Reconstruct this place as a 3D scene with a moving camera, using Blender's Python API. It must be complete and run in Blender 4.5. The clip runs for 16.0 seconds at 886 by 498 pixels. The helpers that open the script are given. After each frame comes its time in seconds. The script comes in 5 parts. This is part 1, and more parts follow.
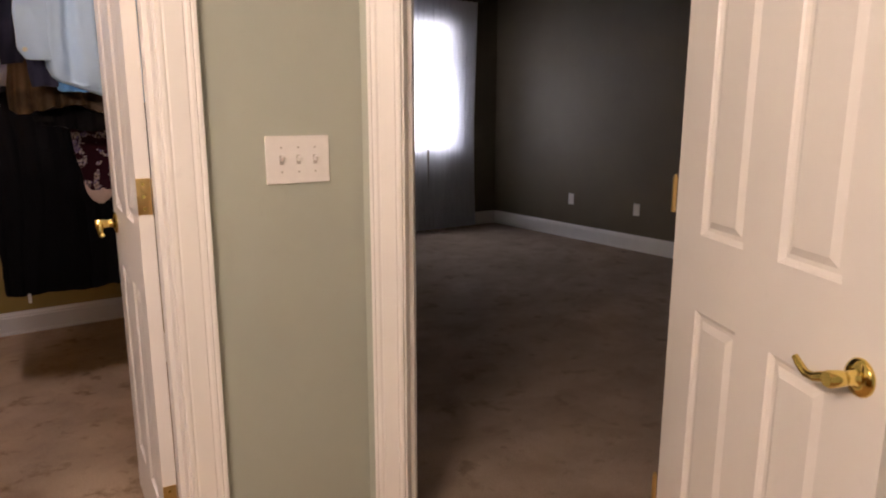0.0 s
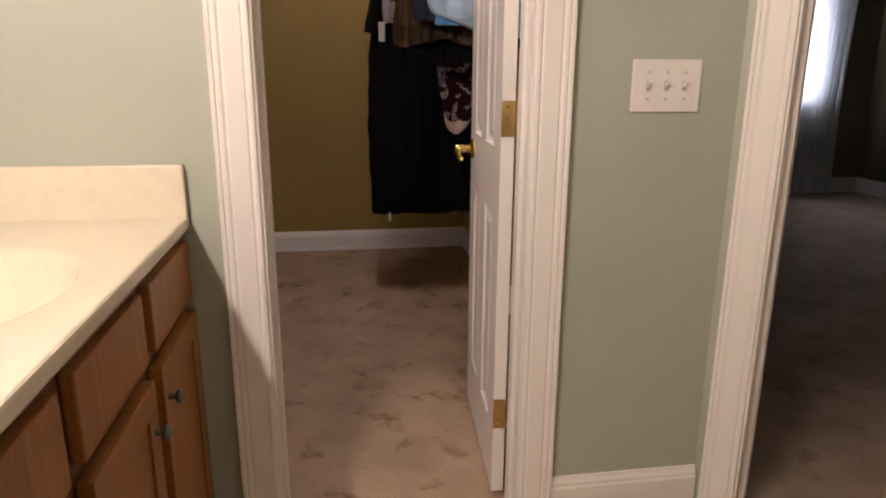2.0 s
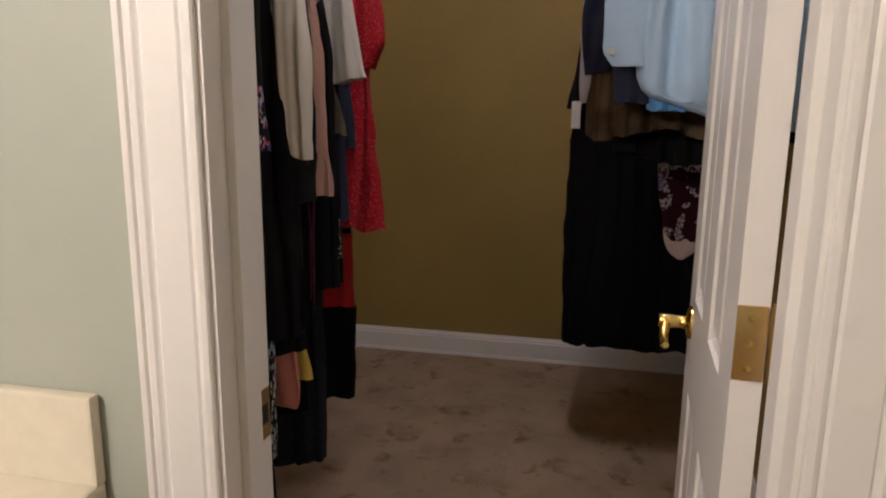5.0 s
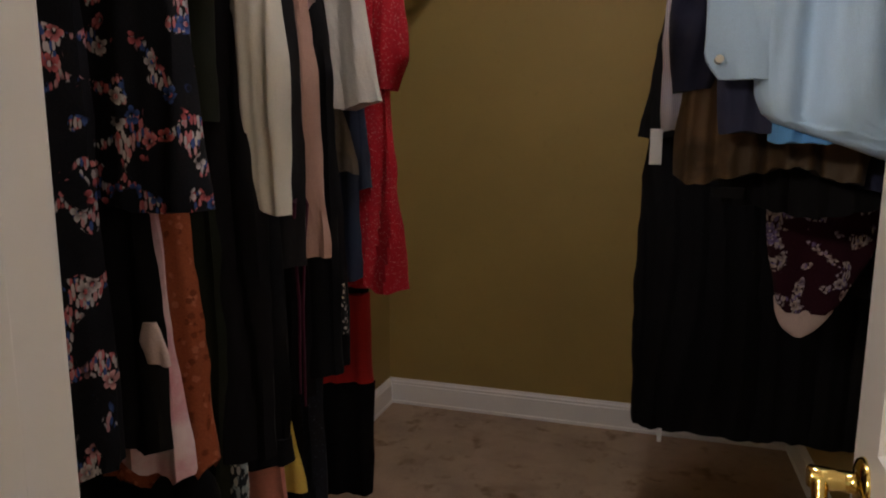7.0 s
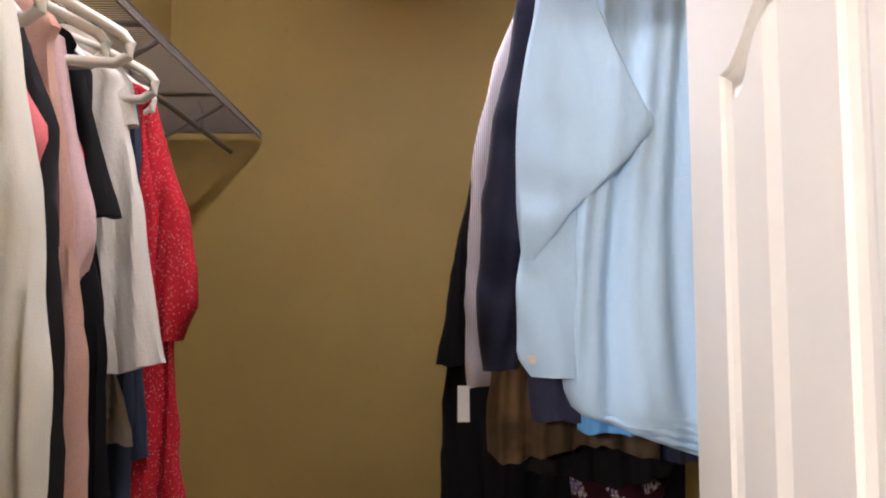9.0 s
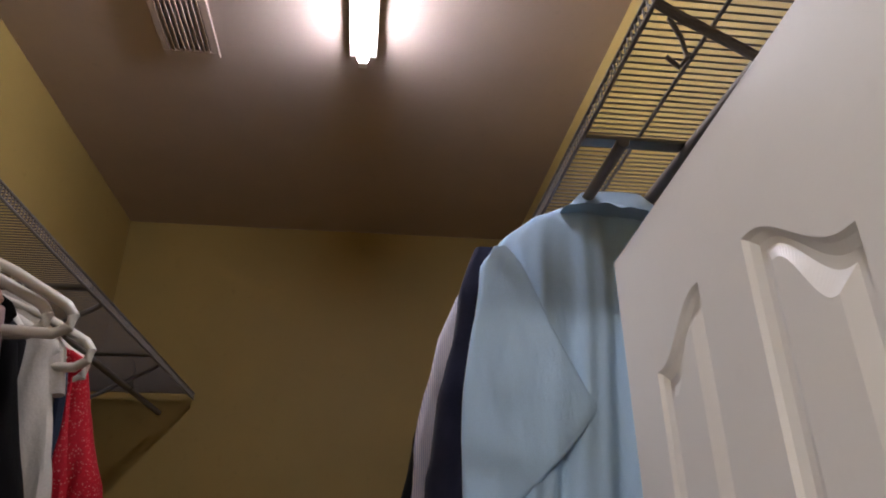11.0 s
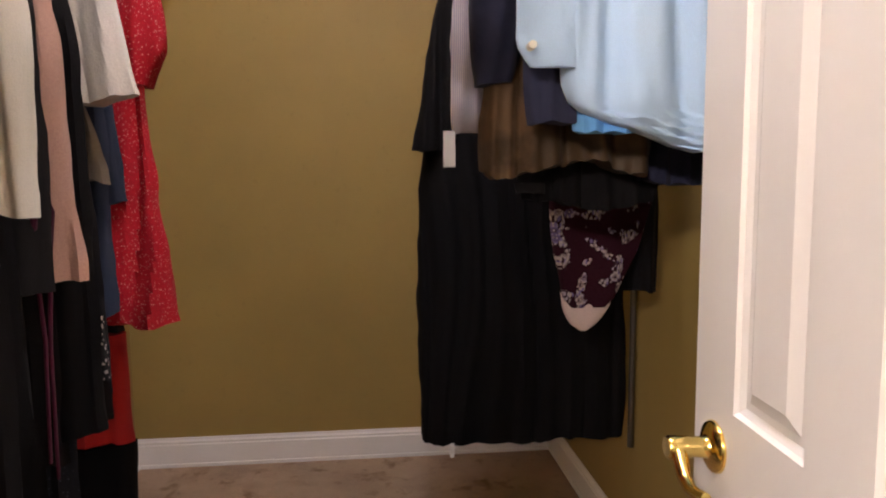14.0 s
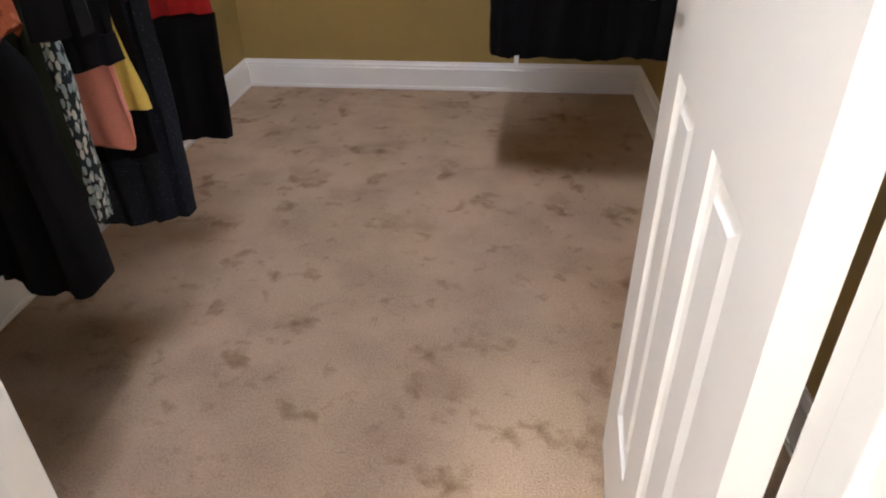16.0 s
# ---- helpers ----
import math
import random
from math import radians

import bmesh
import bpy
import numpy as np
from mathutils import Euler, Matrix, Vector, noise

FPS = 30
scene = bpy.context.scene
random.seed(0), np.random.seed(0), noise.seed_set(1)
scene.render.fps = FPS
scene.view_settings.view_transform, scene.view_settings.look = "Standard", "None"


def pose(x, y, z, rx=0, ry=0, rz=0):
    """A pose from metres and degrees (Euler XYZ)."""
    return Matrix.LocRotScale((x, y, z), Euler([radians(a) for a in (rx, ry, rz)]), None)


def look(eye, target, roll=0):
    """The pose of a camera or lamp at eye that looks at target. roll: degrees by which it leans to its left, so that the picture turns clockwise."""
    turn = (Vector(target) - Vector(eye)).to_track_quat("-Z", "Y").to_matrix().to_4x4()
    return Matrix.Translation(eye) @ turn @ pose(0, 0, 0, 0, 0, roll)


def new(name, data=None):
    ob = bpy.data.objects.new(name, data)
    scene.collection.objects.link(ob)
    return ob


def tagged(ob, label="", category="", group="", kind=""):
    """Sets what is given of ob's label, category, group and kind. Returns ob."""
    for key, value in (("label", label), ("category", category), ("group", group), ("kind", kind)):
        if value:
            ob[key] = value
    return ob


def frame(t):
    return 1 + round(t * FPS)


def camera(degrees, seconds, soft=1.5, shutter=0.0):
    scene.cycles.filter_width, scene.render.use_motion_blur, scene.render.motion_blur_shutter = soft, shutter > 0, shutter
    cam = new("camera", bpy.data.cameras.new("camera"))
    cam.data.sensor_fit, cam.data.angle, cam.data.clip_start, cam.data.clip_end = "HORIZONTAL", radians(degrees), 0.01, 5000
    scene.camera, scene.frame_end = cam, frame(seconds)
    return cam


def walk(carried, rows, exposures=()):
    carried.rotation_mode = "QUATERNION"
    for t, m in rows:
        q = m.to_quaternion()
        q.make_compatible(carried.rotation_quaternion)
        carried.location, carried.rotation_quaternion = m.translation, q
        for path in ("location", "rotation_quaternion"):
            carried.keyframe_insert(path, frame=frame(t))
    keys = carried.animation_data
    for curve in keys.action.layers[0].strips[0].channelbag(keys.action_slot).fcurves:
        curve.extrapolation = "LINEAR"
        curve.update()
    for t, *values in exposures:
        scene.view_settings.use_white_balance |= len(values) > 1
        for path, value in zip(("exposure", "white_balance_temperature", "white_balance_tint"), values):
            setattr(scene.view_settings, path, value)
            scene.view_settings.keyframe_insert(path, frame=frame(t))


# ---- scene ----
cam = camera(66.9, 16.0, soft=2.0)
PATH = [
    (0, (0.380, -1.641, 1.295), (1.515, -0.043, 0.900), 0.05),
    (0.5, (0.345, -1.612, 1.299), (1.077, 0.206, 0.902), 0.19),
    (1, (0.310, -1.583, 1.298), (0.779, 0.320, 0.899), 0.37),
    (1.5, (0.296, -1.564, 1.257), (0.618, 0.370, 0.864), 0.23),
    (2, (0.309, -1.551, 1.220), (0.603, 0.356, 0.696), 0.35),
    (2.5, (0.340, -1.482, 1.222), (0.616, 0.387, 0.567), 0.57),
    (3, (0.408, -1.399, 1.248), (0.664, 0.476, 0.601), 0.62),
    (3.5, (0.459, -1.362, 1.295), (0.512, 0.532, 0.655), 0.88),
    (4, (0.449, -1.125, 1.327), (0.348, 0.792, 0.767), 0.99),
    (4.5, (0.478, -0.893, 1.351), (0.288, 1.050, 0.918), 0.79),
    (5, (0.540, -0.670, 1.346), (0.128, 1.250, 0.962), 0.67),
    (7.5, (0.467, -0.172, 1.391), (-0.107, 1.723, 1.103), 0.32),
    (8, (0.457, -0.150, 1.465), (-0.036, 1.776, 1.241), 0.49),
    (8.5, (0.436, -0.126, 1.531), (0.215, 1.860, 1.462), 0.24),
    (9, (0.409, -0.119, 1.597), (0.467, 1.875, 1.732), -0.12),
    (9.5, (0.400, -0.145, 1.667), (0.584, 1.799, 2.098), -0.88),
    (11.8, (0.394, -0.093, 1.564), (0.618, 1.687, 2.447), -0.30),
    (12, (0.390, -0.083, 1.533), (0.622, 1.743, 2.315), -0.42),
    (12.5, (0.370, -0.076, 1.462), (0.620, 1.842, 1.972), -1.32),
    (13, (0.369, -0.069, 1.398), (0.623, 1.904, 1.609), -1.14),
    (13.5, (0.357, -0.076, 1.328), (0.596, 1.910, 1.297), -0.55),
    (14, (0.337, -0.098, 1.289), (0.532, 1.883, 1.089), -0.50),
    (14.5, (0.355, -0.156, 1.247), (0.324, 1.812, 0.894), -0.60),
    (15, (0.378, -0.209, 1.200), (0.238, 1.677, 0.549), -0.54),
    (15.5, (0.437, -0.231, 1.153), (0.265, 1.538, 0.236), -0.94),
    (16, (0.529, -0.248, 1.098), (0.361, 1.437, 0.033), -0.60),
]
EXPOSURES = [(0.0, -0.1, 7150, 23), (1.5, -0.28, 7050, 21), (2.0, -0.25, 6850, 18), (2.5, -0.22, 6450, 11), (3.5, -0.2, 6350, 11), (4.5, -0.45, 6350, 12), (5.2, -0.48, 6350, 11), (7.5, -0.65, 6500, 8), (8.0, 0.65, 6300, 11), (8.5, 0.8, 6250, 11),
             (9.0, 0.45, 6050, 10), (9.5, -0.05, 6000, 12), (11.8, -1.25, 5850, 8), (12.5, -0.6, 5550, 8), (13.0, -0.2, 6000, 10), (13.5, 0.15, 6350, 12), (14.0, 0.65, 6500, 15), (14.5, 1.2, 6600, 17), (15.0, 1.55, 6050, 10),
             (15.5, 1.45, 5750, 5), (16.0, 1.1, 5550, 4)]
walk(cam, [(t, look(e, g, r)) for t, e, g, r in PATH], EXPOSURES)

# ---- world: daylight outside the bedroom window ----
world = bpy.data.worlds.new("world")
scene.world = world
world.use_nodes = True
wn, wl = world.node_tree.nodes, world.node_tree.links
sky = wn.new("ShaderNodeTexSky")
sky.sky_type, sky.sun_disc = "NISHITA", False
sky.sun_elevation, sky.sun_rotation = radians(40), radians(200)
wn["Background"].inputs["Strength"].default_value = 0.12
wl.new(sky.outputs["Color"], wn["Background"].inputs["Color"])
sun = new("sun", bpy.data.lights.new("sun", "SUN"))
sun.data.energy, sun.data.angle, sun.data.color = 1.0, radians(10), (1.0, 0.96, 0.9)
sun.matrix_world = look((0, 0, 9), (1.2, 3.5, 0))

BATH_GLOW, TUBE_GLOW, DAY = 370.0, 180.0, 50.0
# ---- materials ----
def nodes_of(name):
    m = bpy.data.materials.new(name)
    m.use_nodes = True
    t = m.node_tree
    return m, t.nodes, t.links, t.nodes["Principled BSDF"]


def mix_rgb(n, l, fac, a, b, mode="MIX"):
    x = n.new("ShaderNodeMix")
    x.data_type, x.blend_type = "RGBA", mode
    for sock, v in ((x.inputs[0], fac), (x.inputs[6], a), (x.inputs[7], b)):
        if isinstance(v, (float, int)):
            sock.default_value = v
        elif isinstance(v, tuple):
            sock.default_value = (*v, 1) if len(v) == 3 else v
        else:
            l.new(v, sock)
    return x.outputs[2]


def ramp(n, l, src, lo, hi):
    r = n.new("ShaderNodeMapRange")
    r.inputs[1].default_value, r.inputs[2].default_value = lo, hi
    l.new(src, r.inputs[0])
    return r.outputs[0]


def coords(n, l, scale=(1, 1, 1), rot=(0, 0, 0)):
    tc, mp = n.new("ShaderNodeTexCoord"), n.new("ShaderNodeMapping")
    mp.inputs["Scale"].default_value = scale
    mp.inputs["Rotation"].default_value = rot
    l.new(tc.outputs["Object"], mp.inputs["Vector"])
    return mp.outputs["Vector"]


def noise_tex(n, l, vec, scale, detail=4.0, rough=0.55):
    x = n.new("ShaderNodeTexNoise")
    x.inputs["Scale"].default_value, x.inputs["Detail"].default_value, x.inputs["Roughness"].default_value = scale, detail, rough
    l.new(vec, x.inputs["Vector"])
    return x.outputs["Fac"]


def bump(n, l, b, height, strength, dist):
    x = n.new("ShaderNodeBump")
    x.inputs["Strength"].default_value, x.inputs["Distance"].default_value = strength, dist
    l.new(height, x.inputs["Height"])
    l.new(x.outputs["Normal"], b.inputs["Normal"])


def paint(name, col, rough=0.5, vary=0.06, fine=220.0, bstr=0.15, bdist=0.001, big=2.2):
    """Rolled or brushed paint: faint blotches, orange-peel relief."""
    m, n, l, b = nodes_of(name)
    v = coords(n, l)
    dark = tuple(c * (1 - vary) for c in col)
    lite = tuple(min(1, c * (1 + vary)) for c in col)
    c = mix_rgb(n, l, ramp(n, l, noise_tex(n, l, v, big, 5), 0.35, 0.65), dark, lite)
    c = mix_rgb(n, l, ramp(n, l, noise_tex(n, l, v, 28, 3), 0.62, 0.8), c, tuple(x * (1 - vary * 1.3) for x in col))
    l.new(c, b.inputs["Base Color"])
    b.inputs["Roughness"].default_value = rough
    bump(n, l, b, noise_tex(n, l, v, fine, 2), bstr, bdist)
    return m


def metal(name, col, rough):
    m, n, l, b = nodes_of(name)
    v = coords(n, l)
    l.new(mix_rgb(n, l, noise_tex(n, l, v, 60, 3), tuple(x * 0.8 for x in col), col), b.inputs["Base Color"])
    b.inputs["Metallic"].default_value = 1.0
    l.new(ramp(n, l, noise_tex(n, l, v, 25, 3), -1.0 + rough * 3, 3.0), b.inputs["Roughness"])
    b.inputs["Roughness"].default_value = rough
    for k in list(b.inputs["Roughness"].links):
        l.remove(k)
    return m


def wood(name, a, c2, rough=0.38):
    m, n, l, b = nodes_of(name)
    v = coords(n, l, (14, 14, 1.1))
    g = noise_tex(n, l, v, 3.0, 6, 0.65)
    c = mix_rgb(n, l, ramp(n, l, g, 0.3, 0.7), a, c2)
    f = noise_tex(n, l, coords(n, l, (90, 90, 3)), 2.0, 3)
    c = mix_rgb(n, l, ramp(n, l, f, 0.55, 0.75), c, tuple(x * 0.7 for x in a))
    l.new(c, b.inputs["Base Color"])
    b.inputs["Roughness"].default_value = rough
    bump(n, l, b, f, 0.08, 0.001)
    return m


def carpet_mat(name, base, stain, worn):
    """Cut pile: tufts, lay marks, and soft blotched stains of several sizes."""
    m, n, l, b = nodes_of(name)
    v = coords(n, l)
    warp = n.new("ShaderNodeTexNoise")
    warp.inputs["Scale"].default_value, warp.inputs["Detail"].default_value = 14.0, 3.0
    l.new(v, warp.inputs["Vector"])
    bent = n.new("ShaderNodeVectorMath")
    bent.operation = "MULTIPLY_ADD"
    l.new(warp.outputs["Color"], bent.inputs[0])
    bent.inputs[1].default_value = (0.05, 0.05, 0.0)
    l.new(v, bent.inputs[2])
    w = bent.outputs[0]
    tuft = noise_tex(n, l, v, 190, 3, 0.7)
    fibre = noise_tex(n, l, v, 420, 2)
    c = mix_rgb(n, l, ramp(n, l, noise_tex(n, l, v, 1.1, 3), 0.36, 0.66), base, worn)
    c = mix_rgb(n, l, ramp(n, l, noise_tex(n, l, w, 4.2, 4), 0.42, 0.72), c, tuple(x * 0.72 for x in base))
    for scale, lo, hi, amt in ((7.0, 0.575, 0.70, 0.75), (3.4, 0.58, 0.74, 0.45), (15.0, 0.60, 0.74, 0.45)):
        k = n.new("ShaderNodeMath")
        k.operation = "MULTIPLY"
        l.new(ramp(n, l, noise_tex(n, l, w, scale, 3.5, 0.55), lo, hi), k.inputs[0])
        k.inputs[1].default_value = amt
        c = mix_rgb(n, l, k.outputs[0], c, stain)
    c = mix_rgb(n, l, 0.75, c, mix_rgb(n, l, ramp(n, l, tuft, 0.28, 0.72), (0.5, 0.46, 0.42), (1.0, 1.0, 1.0)), "MULTIPLY")
    c = mix_rgb(n, l, 0.5, c, mix_rgb(n, l, ramp(n, l, fibre, 0.3, 0.7), (0.6, 0.6, 0.6), (1.0, 1.0, 1.0)), "MULTIPLY")
    l.new(c, b.inputs["Base Color"])
    b.inputs["Roughness"].default_value = 1.0
    b.inputs["Specular IOR Level"].default_value = 0.05
    bump(n, l, b, tuft, 0.8, 0.006)
    return m


def cloth(name, col, second=None, rough=0.85, weave=700.0, wrinkle=18.0, vary=0.2, sheen=0.04, relief=0.0012):
    m, n, l, b = nodes_of(name)
    v = coords(n, l)
    c = mix_rgb(n, l, ramp(n, l, noise_tex(n, l, v, weave, 2), 0.3, 0.7), tuple(x * (1 - vary) for x in col), tuple(min(1, x * (1 + vary)) for x in col))
    if second:
        c = mix_rgb(n, l, ramp(n, l, noise_tex(n, l, v, 7, 4), 0.45, 0.6), c, second)
    l.new(c, b.inputs["Base Color"])
    b.inputs["Roughness"].default_value = rough
    b.inputs["Sheen Weight"].default_value = sheen
    b.inputs["Specular IOR Level"].default_value = 0.12
    w = n.new("ShaderNodeMath")
    w.operation = "MULTIPLY_ADD"
    l.new(noise_tex(n, l, coords(n, l, (1, 1, 0.45)), wrinkle, 4), w.inputs[0])
    w.inputs[1].default_value = 6.0
    l.new(noise_tex(n, l, v, weave, 2), w.inputs[2])
    bump(n, l, b, w.outputs[0], 0.5, relief)
    return m


def spotted(name, ground, spots, scale, size, cluster=None, squash=(1, 1, 1)):
    """Printed cloth: blossoms or dots of several colours, scattered in clusters."""
    m, n, l, b = nodes_of(name)
    v = coords(n, l, squash)
    vo = n.new("ShaderNodeTexVoronoi")
    vo.inputs["Scale"].default_value = scale
    l.new(v, vo.inputs["Vector"])
    wob = n.new("ShaderNodeMath")
    wob.operation = "MULTIPLY_ADD"
    l.new(noise_tex(n, l, v, scale * 3.2, 2), wob.inputs[0])
    wob.inputs[1].default_value = 0.5
    l.new(vo.outputs["Distance"], wob.inputs[2])
    mask = ramp(n, l, wob.outputs[0], size + 0.25 + 0.03, size + 0.25 - 0.03)
    if cluster:
        cl = n.new("ShaderNodeMath")
        cl.operation = "MULTIPLY"
        l.new(mask, cl.inputs[0])
        l.new(ramp(n, l, noise_tex(n, l, v, cluster, 2), 0.47, 0.53), cl.inputs[1])
        mask = cl.outputs[0]
    sep = n.new("ShaderNodeSeparateColor")
    l.new(vo.outputs["Color"], sep.inputs[0])
    rp = n.new("ShaderNodeValToRGB")
    rp.color_ramp.interpolation = "CONSTANT"
    e = rp.color_ramp.elements
    while len(e) < len(spots):
        e.new(0.5)
    for i, s in enumerate(spots):
        e[i].position, e[i].color = i / len(spots), (*s, 1)
    l.new(sep.outputs[0], rp.inputs[0])
    g = mix_rgb(n, l, ramp(n, l, noise_tex(n, l, v, 500, 2), 0.3, 0.7), tuple(x * 0.8 for x in ground), tuple(x * 1.2 for x in ground))
    c = mix_rgb(n, l, mask, g, rp.outputs[0])
    l.new(c, b.inputs["Base Color"])
    b.inputs["Roughness"].default_value = 0.85
    b.inputs["Specular IOR Level"].default_value = 0.12
    bump(n, l, b, noise_tex(n, l, coords(n, l, (1, 1, 0.4)), 20, 4), 0.4, 0.004)
    return m


def floral(name, ground, tints, scale, sparse=0.0):
    """Dark cloth printed with five-petalled blossoms with dark hearts and sprigs of small leaves."""
    m, n, l, b = nodes_of(name)
    v0 = coords(n, l)

    def calc(op, a, c=0.0):
        q = n.new("ShaderNodeMath")
        q.operation = op
        for sock, val in ((q.inputs[0], a), (q.inputs[1], c)):
            if isinstance(val, (float, int)):
                sock.default_value = val
            else:
                l.new(val, sock)
        return q.outputs[0]

    def tint(src, lift):
        rp = n.new("ShaderNodeValToRGB")
        rp.color_ramp.interpolation = "CONSTANT"
        e = rp.color_ramp.elements
        while len(e) < len(tints):
            e.new(0.5)
        for i, t in enumerate(tints):
            e[i].position, e[i].color = i / len(tints), (*(x * lift for x in t), 1)
        l.new(src, rp.inputs[0])
        return rp.outputs[0]

    # the cloth's own plane: across and down
    s3 = n.new("ShaderNodeSeparateXYZ")
    l.new(v0, s3.inputs[0])
    flat = n.new("ShaderNodeCombineXYZ")
    l.new(calc("ADD", s3.outputs[0], calc("MULTIPLY", s3.outputs[1], 0.8)), flat.inputs[0])
    l.new(s3.outputs[2], flat.inputs[1])
    c = mix_rgb(n, l, ramp(n, l, noise_tex(n, l, v0, 500, 2), 0.3, 0.7), tuple(x * 0.7 for x in ground), tuple(x * 1.3 for x in ground))
    bunch = calc("SUBTRACT", noise_tex(n, l, flat.outputs[0], scale * 0.62, 1), sparse)
    # leaves: slim drops at two slants
    for turn, lo in ((0.6, 0.52), (-0.7, 0.55)):
        mp = n.new("ShaderNodeMapping")
        mp.inputs["Rotation"].default_value, mp.inputs["Scale"].default_value = (0, 0, turn), (scale * 4.6, scale * 1.8, 1)
        l.new(flat.outputs[0], mp.inputs["Vector"])
        vo = n.new("ShaderNodeTexVoronoi")
        vo.voronoi_dimensions = "2D"
        vo.inputs["Scale"].default_value = 1.0
        l.new(mp.outputs["Vector"], vo.inputs["Vector"])
        sep = n.new("ShaderNodeSeparateColor")
        l.new(vo.outputs["Color"], sep.inputs[0])
        c = mix_rgb(n, l, calc("MULTIPLY", ramp(n, l, vo.outputs["Distance"], 0.40, 0.33), ramp(n, l, bunch, lo, lo + 0.03)), c, tint(sep.outputs[1], 0.85))
    # blossoms
    vo = n.new("ShaderNodeTexVoronoi")
    vo.voronoi_dimensions = "2D"
    vo.inputs["Scale"].default_value, vo.inputs["Randomness"].default_value = scale, 0.85
    l.new(flat.outputs[0], vo.inputs["Vector"])
    sub = n.new("ShaderNodeVectorMath")
    sub.operation = "SUBTRACT"
    l.new(flat.outputs[0], sub.inputs[0])
    l.new(vo.outputs["Position"], sub.inputs[1])
    s2 = n.new("ShaderNodeSeparateXYZ")
    l.new(sub.outputs[0], s2.inputs[0])
    sep = n.new("ShaderNodeSeparateColor")
    l.new(vo.outputs["Color"], sep.inputs[0])
    ang = calc("ADD", calc("MULTIPLY", calc("ARCTAN2", s2.outputs[1], s2.outputs[0]), 2.5), calc("MULTIPLY", sep.outputs[2], 6.0))
    petal = calc("POWER", calc("ABSOLUTE", calc("COSINE", ang)), 0.45)
    edge = calc("ADD", calc("MULTIPLY", petal, 0.33), 0.10)
    gap = calc("SUBTRACT", edge, vo.outputs["Distance"])
    mask = calc("MULTIPLY", ramp(n, l, gap, 0.0, 0.03), calc("MULTIPLY", ramp(n, l, vo.outputs["Distance"], 0.10, 0.14), calc("MULTIPLY", ramp(n, l, bunch, 0.49, 0.51), ramp(n, l, sep.outputs[1], 0.30, 0.32))))
    shade = mix_rgb(n, l, ramp(n, l, vo.outputs["Distance"], 0.12, 0.36), tuple(0.55 * x + 0.02 for x in (0.6, 0.5, 0.5)), (1.0, 1.0, 1.0))
    c = mix_rgb(n, l, mask, c, mix_rgb(n, l, 1.0, tint(sep.outputs[0], 1.0), shade, "MULTIPLY"))
    l.new(c, b.inputs["Base Color"])
    b.inputs["Roughness"].default_value = 0.9
    b.inputs["Specular IOR Level"].default_value = 0.1
    bump(n, l, b, noise_tex(n, l, coords(n, l, (1, 1, 0.4)), 20, 4), 0.4, 0.004)
    return m


def striped(name, a, c2, freq, axis=(1, 0, 0)):
    m, n, l, b = nodes_of(name)
    w = n.new("ShaderNodeTexWave")
    w.inputs["Scale"].default_value = freq
    w.inputs["Distortion"].default_value = 0.4
    l.new(coords(n, l, axis), w.inputs["Vector"])
    l.new(mix_rgb(n, l, ramp(n, l, w.outputs["Fac"], 0.4, 0.6), a, c2), b.inputs["Base Color"])
    b.inputs["Roughness"].default_value = 0.85
    bump(n, l, b, noise_tex(n, l, coords(n, l, (1, 1, 0.4)), 18, 4), 0.4, 0.004)
    return m


def glow(name, col, strength):
    m, n, l, b = nodes_of(name)
    b.inputs["Emission Color"].default_value = (*col, 1)
    b.inputs["Emission Strength"].default_value = strength
    b.inputs["Base Color"].default_value = (0.9, 0.9, 0.9, 1)
    return m


def plain(name, col, rough=0.5, **more):
    m, n, l, b = nodes_of(name)
    v = coords(n, l)
    l.new(mix_rgb(n, l, noise_tex(n, l, v, 35, 4), tuple(x * 0.9 for x in col), tuple(min(1, x * 1.06) for x in col)), b.inputs["Base Color"])
    b.inputs["Roughness"].default_value = rough
    for k, val in more.items():
        b.inputs[k.replace("_", " ")].default_value = val
    return m


SAGE = paint("sage_wall_paint", (0.39, 0.42, 0.36), 0.55, 0.04)
OLIVE = paint("olive_wall_paint", (0.32, 0.224, 0.066), 0.6, 0.07, big=1.4)
TAUPE = paint("taupe_wall_paint", (0.145, 0.116, 0.076), 0.6, 0.05)
WHITE = paint("white_trim_paint", (0.80, 0.78, 0.75), 0.45, 0.03, 60.0, 0.08)
DOORWHITE = paint("white_door_paint", (0.80, 0.77, 0.74), 0.36, 0.025, 140.0, 0.12)
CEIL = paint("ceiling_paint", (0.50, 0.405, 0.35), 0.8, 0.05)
CARPET = carpet_mat("taupe_carpet", (0.585, 0.425, 0.305), (0.21, 0.125, 0.062), (0.51, 0.385, 0.26))
BEDCARPET = carpet_mat("grey_brown_carpet", (0.58, 0.45, 0.36), (0.30, 0.225, 0.17), (0.46, 0.36, 0.285))
TILE = paint("tan_floor_tile", (0.36, 0.225, 0.12), 0.3, 0.2, 40.0, 0.05, big=9)
GROUT = paint("tile_grout", (0.42, 0.36, 0.29), 0.9, 0.1)
MARBLE = plain("cream_cultured_marble", (0.74, 0.68, 0.55), 0.2)
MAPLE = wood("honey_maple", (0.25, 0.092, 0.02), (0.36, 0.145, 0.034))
# same maple, with the shade behind the fronts put into its colour
MAPLESHADE = wood("maple_painted_shade", (0.13, 0.045, 0.015), (0.2, 0.075, 0.025))
BRASS = metal("polished_brass", (0.83, 0.62, 0.2), 0.14)
